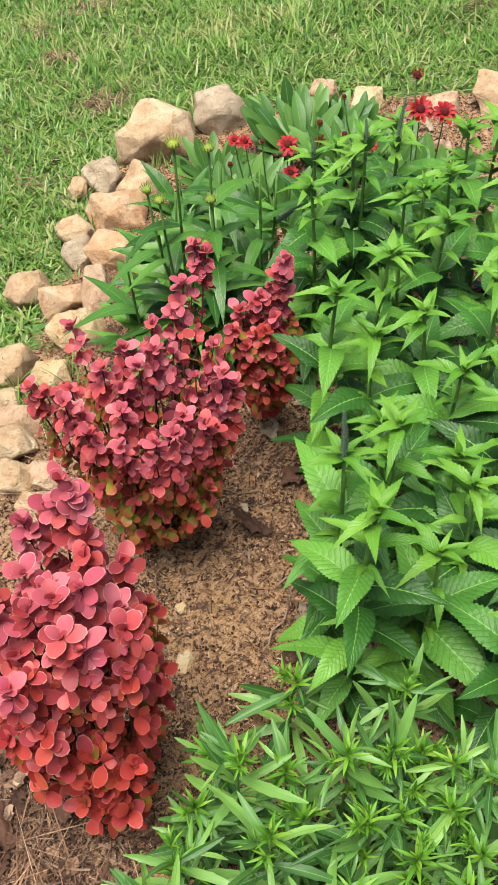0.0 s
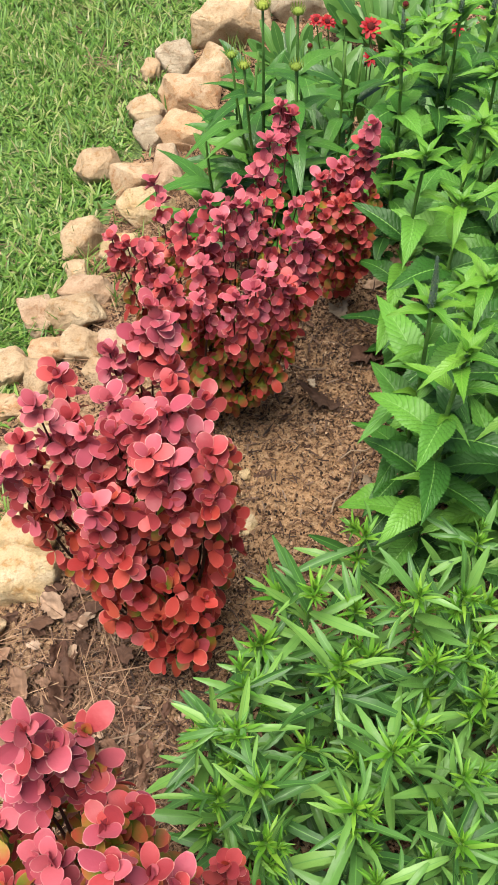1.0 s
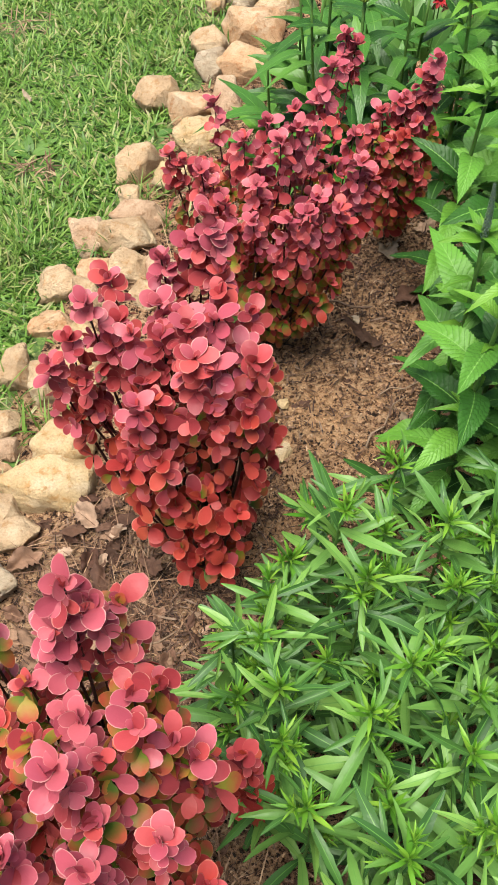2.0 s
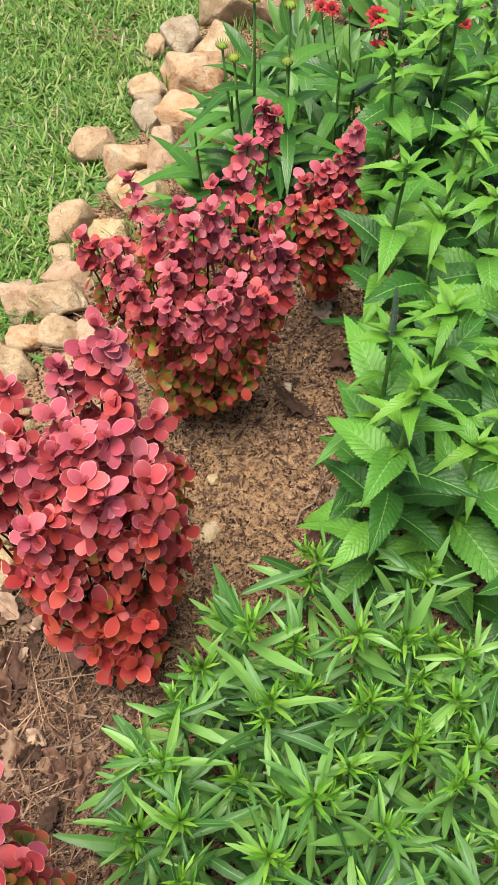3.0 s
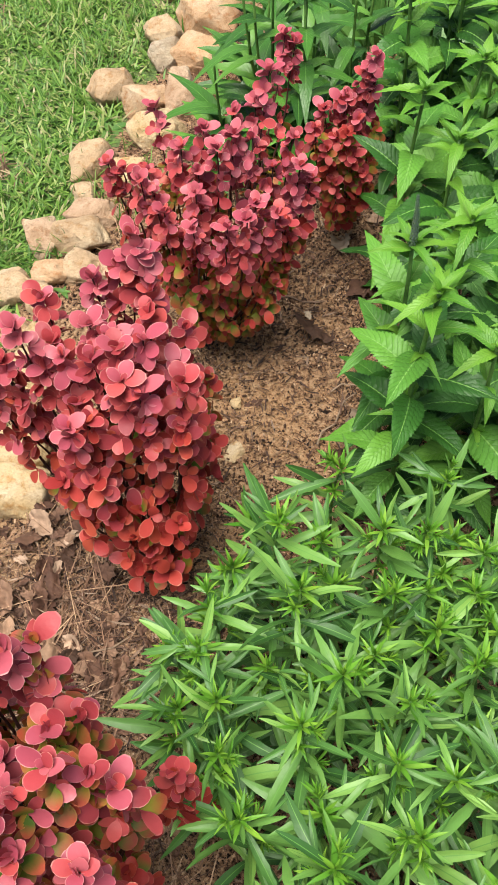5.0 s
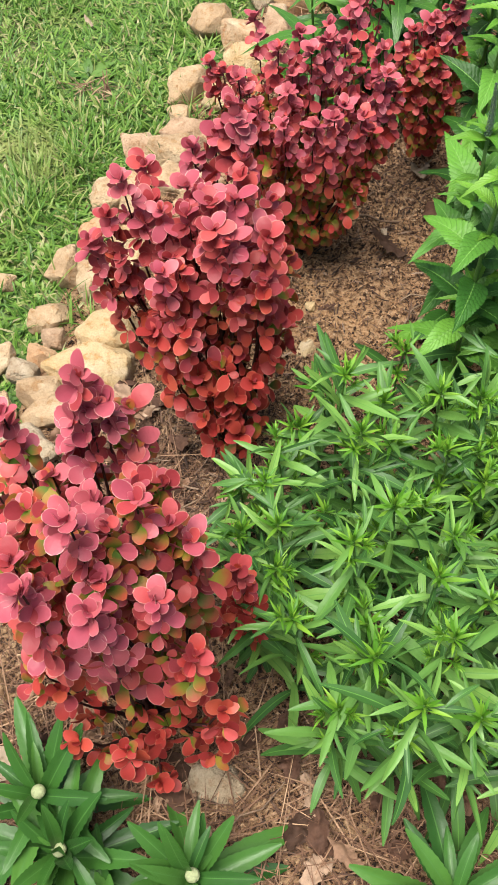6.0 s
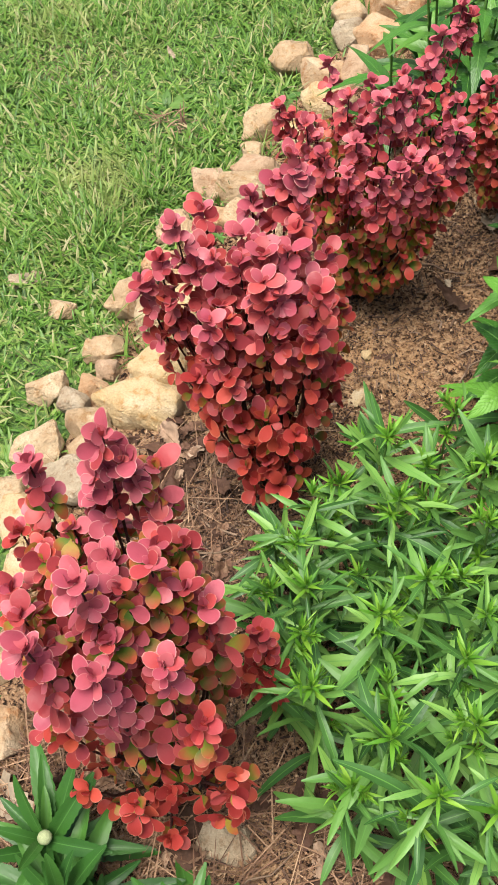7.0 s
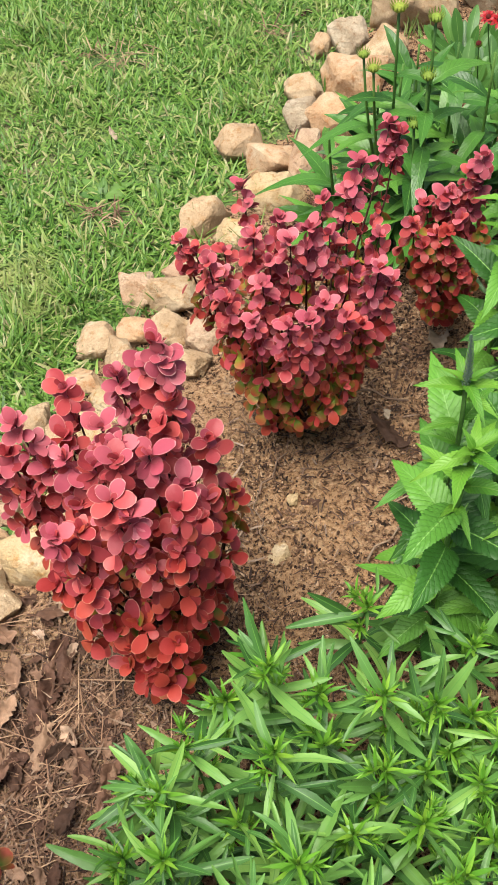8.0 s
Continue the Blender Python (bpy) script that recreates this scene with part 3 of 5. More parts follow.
# ---------------------------------------------------------------- edging stones
BALL = bmesh.new()
bmesh.ops.create_icosphere(BALL, subdivisions=4, radius=1.0)
BALL_V = [v.co.normalized() for v in BALL.verts]
BALL_F = [tuple(v.index for v in f.verts) for f in BALL.faces]
BALL.free()


def stone(x, y, w, d, h, turn, material, seed, label, sink=0.25, lift=0.0):
    """A split fieldstone: flat faces with chipped, worn edges, pitted, set a little into the ground."""
    r = random.Random(seed)
    bm = bmesh.new()
    count = r.choice((9, 10, 12, 14))
    for k in range(count):
        t = (k + 0.5) / count
        a = k * 2.4 + r.uniform(-0.45, 0.45)
        q = Vector((math.cos(a) * math.sqrt(1 - (1 - 2 * t) ** 2), math.sin(a) * math.sqrt(1 - (1 - 2 * t) ** 2), (1 - 2 * t) + r.uniform(-0.15, 0.15)))
        q = Vector([math.copysign(abs(e) ** 0.8, e) for e in q]) * r.uniform(0.72, 1.12)
        bm.verts.new((q.x * w / 1.6, q.y * d / 1.6, q.z * h / 1.7))
    hull = bmesh.ops.convex_hull(bm, input=bm.verts)
    bmesh.ops.delete(bm, geom=list({g for g in hull["geom_interior"] + hull["geom_unused"] if isinstance(g, bmesh.types.BMVert)}), context="VERTS")
    reach = [max(abs(v.co[k]) for v in bm.verts) for k in range(3)]
    for v in bm.verts:
        v.co = Vector((v.co.x * w * 0.63 / reach[0], v.co.y * d * 0.64 / reach[1], v.co.z * h * 0.60 / reach[2]))
    size = min(w, d, h)
    bmesh.ops.bevel(bm, geom=list(bm.edges) + list(bm.verts), offset=size * 0.05, segments=2, affect="EDGES", profile=0.5, clamp_overlap=True)
    bmesh.ops.triangulate(bm, faces=bm.faces)
    for k in range(2):
        bmesh.ops.subdivide_edges(bm, edges=[e for e in bm.edges if e.calc_length() > size * 0.10], cuts=1)
        bmesh.ops.triangulate(bm, faces=bm.faces)
    bm.normal_update()
    shift = Vector((seed * 3.7, seed * 1.3, 0))
    moved = []
    for v in bm.verts:
        q = v.co / size
        moved.append(v.co + v.normal * size * (0.065 * noise.noise(q * 1.7 + shift) + 0.055 * noise.noise(q * 4.5 + shift) + 0.03 * noise.noise(q * 11 + shift)))
    verts = [tuple(p) for p in moved]
    bm.verts.index_update()
    faces = [tuple(v.index for v in f.verts) for f in bm.faces]
    bm.free()
    me = mesh_from("stone", verts, faces, material)
    z = slope(x, y) + h * (0.5 - sink) + lift
    ob = new("stone", me)
    ob.matrix_basis = pose(x, y, z, r.uniform(-8, 8), r.uniform(-8, 8), turn)
    return tagged(ob, label, "stone", "stones edging the bed")


TAN_L = "tan weathered sandstone edging the flower bed"
ORA_L = "rusty orange sandstone edging the flower bed"
PALE_L = "pale yellow sandstone with ochre stains"
PINK_L = "pinkish brown fieldstone at the lawn's edge"
GREY_L = "grey fieldstone set among tan ones"
stone(-0.287, 2.575, 0.19, 0.14, 0.16, -8, STONE_TAN, 1, "large pale pinkish boulder with a flat top")
stone(-0.134, 2.715, 0.17, 0.13, 0.13, 12, STONE_GREY, 2, "large brownish boulder behind the perennials")
stone(0.160, 2.789, 0.08, 0.07, 0.07, 0, STONE_PINK, 3, PINK_L)
stone(0.278, 2.735, 0.11, 0.08, 0.07, 20, STONE_PALE, 4, PALE_L, 0.4)
stone(0.470, 2.650, 0.11, 0.08, 0.07, 10, STONE_PINK, 5, PINK_L, 0.4)
stone(0.665, 2.650, 0.19, 0.13, 0.085, -5, STONE_TAN, 6, "broad tan boulder at the far end of the bed")
stone(-0.428, 2.421, 0.10, 0.085, 0.085, 25, STONE_GREY, 7, GREY_L, lift=0.015)
stone(-0.332, 2.370, 0.095, 0.09, 0.09, -15, STONE_TAN, 8, TAN_L)
stone(-0.492, 2.396, 0.06, 0.07, 0.07, 0, STONE_TAN, 9, TAN_L)
stone(-0.377, 2.254, 0.135, 0.095, 0.085, 5, STONE_ORANGE, 10, ORA_L)
stone(-0.478, 2.177, 0.075, 0.085, 0.08, 35, STONE_TAN, 11, TAN_L)
stone(-0.367, 2.087, 0.135, 0.09, 0.075, -10, STONE_ORANGE, 12, ORA_L)
stone(-0.456, 2.082, 0.075, 0.09, 0.075, 30, STONE_GREY, 13, "grey stone with a pale broken face")
stone(-0.556, 1.947, 0.108, 0.095, 0.075, 10, STONE_TAN, 14, TAN_L)
stone(-0.472, 1.900, 0.105, 0.078, 0.07, 15, STONE_ORANGE, 15, ORA_L)
stone(-0.394, 1.919, 0.06, 0.13, 0.085, 10, STONE_PINK, 16, PINK_L)
stone(-0.421, 1.784, 0.115, 0.09, 0.08, 12, STONE_PALE, 17, PALE_L)
stone(-0.545, 1.691, 0.125, 0.085, 0.075, 48, STONE_TAN, 18, TAN_L)
stone(-0.450, 1.639, 0.095, 0.07, 0.065, 10, STONE_PALE, 19, PALE_L)
stone(-0.542, 1.592, 0.055, 0.05, 0.035, 0, STONE_TAN, 20, "small tan stone half sunk in the grass")
stone(-0.514, 1.435, 0.11, 0.072, 0.07, 5, STONE_TAN, 21, TAN_L)
stone(-0.587, 1.445, 0.068, 0.075, 0.06, 40, STONE_PINK, 22, PINK_L)
stone(-0.503, 1.512, 0.095, 0.065, 0.06, 0, STONE_PINK, 23, PINK_L)
stone(-0.612, 1.297, 0.085, 0.07, 0.06, 20, STONE_TAN, 24, TAN_L)
stone(-0.549, 1.335, 0.065, 0.055, 0.055, 0, STONE_ORANGE, 25, ORA_L)
stone(-0.494, 1.349, 0.085, 0.06, 0.06, -12, STONE_TAN, 26, TAN_L)
stone(-0.429, 1.352, 0.065, 0.065, 0.06, 30, STONE_PINK, 27, PINK_L)
stone(-0.547, 1.263, 0.062, 0.07, 0.055, 15, STONE_TAN, 28, TAN_L)
stone(-0.429, 1.280, 0.075, 0.055, 0.05, 0, STONE_TAN, 29, TAN_L)
stone(-0.599, 1.195, 0.075, 0.05, 0.045, 10, STONE_ORANGE, 30, ORA_L)
stone(-0.532, 1.165, 0.07, 0.055, 0.05, -20, STONE_PALE, 31, PALE_L)
stone(-0.628, 1.069, 0.062, 0.085, 0.075, 15, STONE_TAN, 32, "upright speckled tan stone at the lawn's edge")
stone(-0.565, 1.044, 0.05, 0.075, 0.06, 20, STONE_TAN, 33, TAN_L)
stone(-0.507, 1.087, 0.085, 0.09, 0.07, 0, STONE_PALE, 34, PALE_L)
stone(-0.619, 0.941, 0.075, 0.05, 0.045, 25, STONE_TAN, 35, TAN_L)
stone(-0.589, 0.896, 0.042, 0.045, 0.045, 0, STONE_PINK, 36, "small brownish pink stone")
stone(-0.739, 1.022, 0.044, 0.04, 0.035, 0, STONE_TAN, 37, "small rounded stone lying in the grass")
stone(-0.852, 1.092, 0.07, 0.045, 0.025, 25, STONE_GREY, 38, "flat grey stone lying in the grass")
stone(-0.673, 0.823, 0.068, 0.055, 0.05, 40, STONE_TAN, 39, TAN_L)
stone(-0.616, 0.808, 0.045, 0.05, 0.045, 60, STONE_GREY, 40, "small grey brown stone in the edging")
stone(-0.596, 0.847, 0.058, 0.05, 0.045, -20, STONE_ORANGE, 41, ORA_L)
stone(-0.562, 0.771, 0.075, 0.06, 0.05, 30, STONE_TAN, 42, TAN_L)
stone(-0.487, 0.835, 0.145, 0.10, 0.085, -8, STONE_PALE, 207, "large pale yellow stone with an ochre face", 0.3)
stone(-0.485, 0.910, 0.095, 0.08, 0.085, 12, STONE_PALE, 44, PALE_L)
stone(-0.538, 0.731, 0.09, 0.05, 0.04, 22, STONE_TAN, 45, TAN_L)
stone(-0.626, 0.697, 0.085, 0.06, 0.045, 50, STONE_TAN, 46, TAN_L)
stone(-0.543, 0.650, 0.095, 0.065, 0.05, -30, STONE_GREY, 47, GREY_L)
stone(-0.575, 0.565, 0.09, 0.09, 0.055, 0, STONE_PALE, 48, PALE_L)
stone(-0.638, 0.596, 0.07, 0.07, 0.05, 40, STONE_TAN, 49, TAN_L)
stone(-0.543, 0.482, 0.08, 0.07, 0.05, 15, STONE_PALE, 50, PALE_L)
stone(-0.463, 0.227, 0.07, 0.07, 0.05, 15, STONE_ORANGE, 51, ORA_L)
stone(-0.524, 0.322, 0.08, 0.07, 0.05, 30, STONE_TAN, 52, TAN_L)
stone(-0.118, 0.181, 0.07, 0.045, 0.026, 10, STONE_GREY, 53, "flat grey-brown stone half sunk in the mulch", 0.45)
stone(-0.160, 0.194, 0.03, 0.025, 0.02, 0, STONE_PINK, 54, "small brown pebble in the mulch")
stone(-0.142, 0.935, 0.036, 0.038, 0.016, 20, STONE_PALE, 55, "pale chip of stone on the soil")
stone(-0.154, 1.038, 0.020, 0.022, 0.014, 0, STONE_PALE, 56, "small pale stone chip on the soil")

# ---------------------------------------------------------------- veronicas
def heart(v):
    """Broad near the base, drawn out to a point."""
    return max(0.03, (math.sin(math.pi * min(0.99, v ** 0.62)) ** 0.9) * (1.0 - 0.10 * v)) if v > 0.02 else 0.08


def quilted_leaf(material, length, width, rows, cols, arch, fold, twist, puff, teeth):
    """A toothed leaf that swells between sunken side veins, its margin waved."""
    verts, uvs = [], []
    for i in range(rows + 1):
        v = i / rows
        w = width / 2 * heart(v)
        for j in range(cols + 1):
            u = -1 + 2 * j / cols
            off = abs(u)
            x, y = u * w, length * v
            if off == 1 and 0 < i < rows:
                x *= 1 + (teeth if i % 2 else -teeth)
                y += 0.30 * length / rows if i % 2 else -0.25 * length / rows
            swell = abs(math.sin((v - 0.20 * off ** 0.8) * 38)) ** 0.7
            z = length * (0.16 * v - arch * v * v) + fold * off * w - 0.25 * fold * off ** 2 * w
            z += puff * width * (swell - 0.5) * math.sin(math.pi * min(1, 0.12 + 0.80 * off)) * min(1, 6 * v, 5 * (1 - v))
            z += 0.05 * width * math.sin(v * 13 + (2 if u > 0 else 0)) * off ** 2
            a = twist * v
            verts.append((x * math.cos(a), y, z + x * math.sin(a)))
            uvs.append(((u + 1) / 2, v))
    n = cols + 1
    faces = [(i * n + j, i * n + j + 1, (i + 1) * n + j + 1, (i + 1) * n + j) for i in range(rows) for j in range(cols)]
    return mesh_from("veronica_leaf", verts, faces, material, uvs)


VER = [quilted_leaf(VERONICA, 0.099, w, 46, 8, a, f, t, 0.085, 0.055) for a, f, t, w in ((0.48, 0.30, 0.2, 0.042), (0.72, 0.22, -0.3, 0.040), (0.34, 0.42, 0.1, 0.039), (0.58, 0.15, 0.35, 0.047))]
VER_YOUNG = [quilted_leaf(VERONICA_TOP, 0.068, 0.0255, 32, 6, a, 0.35, t, 0.06, 0.065) for a, t in ((0.75, 0.2), (0.45, -0.25))]
VER_TOP = [quilted_leaf(VERONICA_TOP, 0.054, 0.0165, 24, 4, a, 0.45, 0.3, 0.04, 0.07) for a in (0.4, 0.9)]


def spike_mesh(length):
    """A tapering spike: rows of small closed buds round a thin core."""
    verts, faces = tube([Vector((0.006 * (k / 5) ** 2, 0, length * k / 5)) for k in range(6)], [0.0026, 0.0025, 0.0023, 0.0019, 0.0014, 0.0006], 6)
    rows = int(length / 0.0042)
    for i in range(rows):
        k = i / rows
        for s in range(7):
            a = 2 * math.pi * (s + 0.5 * (i % 2)) / 7
            out = Vector((math.cos(a), math.sin(a), 0))
            side = Vector((-math.sin(a), math.cos(a), 0))
            rad = 0.0038 * (1 - 0.72 * k * k)
            big = 0.0017 * (1 - 0.5 * k)
            mid = out * rad + Vector((0.006 * k * k, 0, length * k + 0.001))
            n = len(verts)
            verts += [tuple(mid - Vector((0, 0, big * 1.5))), tuple(mid + side * big), tuple(mid + out * big), tuple(mid - side * big), tuple(mid + Vector((0, 0, big * 1.6)) + out * big * 0.4)]
            faces += [(n, n + 1, n + 2), (n, n + 2, n + 3), (n + 4, n + 2, n + 1), (n + 4, n + 3, n + 2)]
    return mesh_from("flower_spike", verts, faces, SPIKE, smooth=False)


LONG_SPIKE, SHORT_SPIKE = spike_mesh(0.085), spike_mesh(0.04)


def veronica(x, y, high, turn, seed, spike=None):
    """An upright leafy stem: toothed leaves in crossed pairs, a bright tuft on top, sometimes a budding spike."""
    r = random.Random(seed)
    label = "upright veronica, toothed green leaves, a grey-green flower spike" if spike else "upright veronica with toothed quilted green leaves"
    plant = thing("veronica_plant", pose(x, y, ground_z(x, y), 0, 0, turn), label, "perennial plant", "veronicas in the bed")
    lean = Vector((r.uniform(-0.006, 0.006), r.uniform(-0.006, 0.006), high))
    mid = Vector((r.uniform(-0.02, 0.02), r.uniform(-0.02, 0.02), high * 0.5))
    path = [bend(Vector((0, 0, -0.01)), mid, lean, k / 7) for k in range(8)]
    stem = part("stem", stem_mesh("veronica_stem", path, 0.0042, 0.0026, STEM), plant)
    pairs = int(high / 0.046)
    for i in range(pairs):
        q = 0.08 + 0.86 * i / (pairs - 1)
        p = bend(Vector((0, 0, -0.01)), mid, lean, q)
        turn_at = i * math.pi / 2 + r.uniform(-0.35, 0.35)
        size = (0.95 + 0.35 * math.sin(math.pi * min(1, q * 1.1))) * r.uniform(0.75, 1.02)
        if q > 0.8:
            size *= 0.82
        elif q < 0.5:
            size *= 0.80
        n = 2 if q > 0.25 else 3
        for side in range(n):
            a = turn_at + side * 2 * math.pi / n + r.uniform(-0.25, 0.25)
            rise = (-0.30 + 0.95 * q) + r.uniform(-0.25, 0.3)
            d = Vector((math.cos(a) * math.cos(rise), math.sin(a) * math.cos(rise), math.sin(rise)))
            part("leaf", VER_YOUNG[r.randrange(2)] if q > 0.80 else VER[r.randrange(4)], stem, frame_at(p + d * 0.004, d, (r.uniform(-0.25, 0.25), r.uniform(-0.25, 0.25), 1), size))
        if 0.35 < q < 0.9 and r.random() < 0.65:
            a = turn_at + r.choice((0, math.pi)) + 0.3
            for s in (-0.5, 0.5):
                d = Vector((math.cos(a + s) * 0.8, math.sin(a + s) * 0.8, 0.65))
                part("leaf", VER_TOP[r.randrange(2)], stem, frame_at(p, d, (0, 0, 1), r.uniform(0.5, 0.85)))
    for i in range(8):
        a = i * 2.4 + r.uniform(-0.5, 0.5)
        rise = 0.3 + 0.13 * i + r.uniform(-0.15, 0.15)
        d = Vector((math.cos(a) * math.cos(rise), math.sin(a) * math.cos(rise), math.sin(rise)))
        part("leaf", VER_TOP[i % 2], stem, frame_at(lean - Vector((0, 0, 0.012)) + Vector((0, 0, 0.002)) * i, d, (0, 0, 1), (1.15 - 0.11 * i) * r.uniform(0.85, 1.1)))
    if spike:
        part("flower_spike", spike, plant, Matrix.Translation(lean - Vector((0, 0, 0.004))), "grey-green tapering spike of closed buds")
    return plant


veronica(0.097, 0.821, 0.525, 65, 101)
veronica(0.072, 0.945, 0.485, 222, 102, LONG_SPIKE)
veronica(0.150, 0.992, 0.474, 130, 103)
veronica(0.218, 0.979, 0.42, 10, 104)
veronica(0.087, 1.300, 0.447, 60, 105)
veronica(0.150, 1.247, 0.41, 100, 106)
veronica(0.173, 1.398, 0.45, 160, 107)
veronica(0.069, 1.581, 0.468, 25, 108)
veronica(0.138, 1.679, 0.46, 85, 109)
veronica(0.158, 1.653, 0.498, 120, 110, SHORT_SPIKE)
veronica(0.216, 1.595, 0.42, 45, 111)
veronica(0.218, 1.712, 0.46, 5, 112, LONG_SPIKE)
veronica(0.221, 1.281, 0.42, 70, 113)
veronica(0.245, 1.140, 0.42, 150, 114)
veronica(0.229, 0.925, 0.42, 110, 115)
veronica(0.141, 1.110, 0.36, 30, 116)
veronica(0.180, 0.850, 0.40, 95, 117)
veronica(0.075, 1.748, 0.42, 140, 118, SHORT_SPIKE)
veronica(0.242, 1.574, 0.45, 15, 119)
veronica(0.300, 1.050, 0.44, 125, 121)
veronica(0.282, 1.511, 0.42, 35, 122)
veronica(0.385, 1.584, 0.44, 80, 123)
veronica(0.242, 1.858, 0.42, 170, 124)
veronica(0.331, 0.900, 0.42, 55, 125)
veronica(0.416, 1.812, 0.42, 115, 126)
veronica(0.320, 1.300, 0.44, 90, 128)
veronica(0.124, 1.850, 0.38, 20, 132)
veronica(0.286, 0.770, 0.38, 50, 133)
veronica(0.342, 1.744, 0.46, 5, 134)
veronica(0.330, 1.180, 0.42, 40, 135)
veronica(0.360, 1.430, 0.42, 100, 136)
veronica(0.300, 1.640, 0.43, 65, 137)
veronica(0.205, 1.480, 0.38, 20, 138)

# ---------------------------------------------------------------- narrow-leaved perennials
def strap(v):
    return max(0.06, math.sin(math.pi * min(0.985, 0.05 + 0.94 * v ** 1.05)) ** 0.6)


def strap_leaf(material, length, width, arch, fold, twist, lobes):
    """A long narrow leaf with a creased midrib, and a few shallow lobes along its margin."""
    verts, faces, uvs = blade_grid(length, width * 0.92, strap, 14, 4, arch, fold, 0.0, twist)
    for k in lobes:
        for side in (0, 4):
            x, y, z = verts[(k + side // 4) * 5 + side]
            verts[(k + side // 4) * 5 + side] = (x * 1.16, y + 0.01 * length, z)
    return mesh_from("narrow_leaf", verts, faces, material, uvs)


NAR = [strap_leaf(NARROW, l, w, a, f, t, k) for l, w, a, f, t, k in ((0.086, 0.0128, 0.15, 0.35, 0.4, ()), (0.082, 0.0138, 0.45, 0.25, -0.4, (8,)), (0.078, 0.0120, -0.05, 0.45, 0.0, ()), (0.090, 0.0130, 0.28, 0.25, 0.7, (7, 10)), (0.084, 0.0146, 0.6, 0.25, -0.2, (9,)))]
LOW_GRID = [blade_grid(0.085, 0.0150, strap, 8, 2, a, 0.25, 0.0, t) for a, t in ((0.5, 0.4), (0.8, -0.3))]
TIP_GRID = [blade_grid(0.031, 0.0046, lance, 6, 2, a, 0.45) for a in (0.0, 0.3)]


def shoot_tips():
    """Dense tufts of small young leaves round a growing point."""
    tips = []
    for seed in (1, 2, 3):
        r = random.Random(seed)
        leaves = []
        for i in range(20):
            rise = 0.62 + 0.046 * i + r.uniform(-0.3, 0.2)
            a = i * 2.4 + r.uniform(-0.4, 0.4)
            d = Vector((math.cos(a) * math.cos(rise), math.sin(a) * math.cos(rise), math.sin(rise)))
            leaves.append((*TIP_GRID[i % 2], frame_at(Vector((0, 0, 0.0006 * i)), d, (0, 0, 1), (1.2 - 0.035 * i) * r.uniform(0.65, 1.15))))
        tips.append(joined("shoot_tip", leaves, NARROW_TOP))
    return tips


def low_foliage():
    """The lower leaves of a stem, spreading under the others."""
    made = []
    for seed in (4, 5, 6):
        r = random.Random(seed)
        leaves = []
        for i in range(6):
            rise = r.uniform(-0.2, 0.4)
            a = i * 2.4 + r.uniform(-0.4, 0.4)
            d = Vector((math.cos(a) * math.cos(rise), math.sin(a) * math.cos(rise), math.sin(rise)))
            leaves.append((*LOW_GRID[i % 2], frame_at(Vector((0, 0, 0.02 + 0.011 * i)), d, (r.uniform(-0.5, 0.5), r.uniform(-0.5, 0.5), 1), r.uniform(0.7, 1.1))))
        made.append(joined("lower_leaves", leaves, NARROW))
    return made


SHOOT_TIPS, LOW_LEAVES = shoot_tips(), low_foliage()


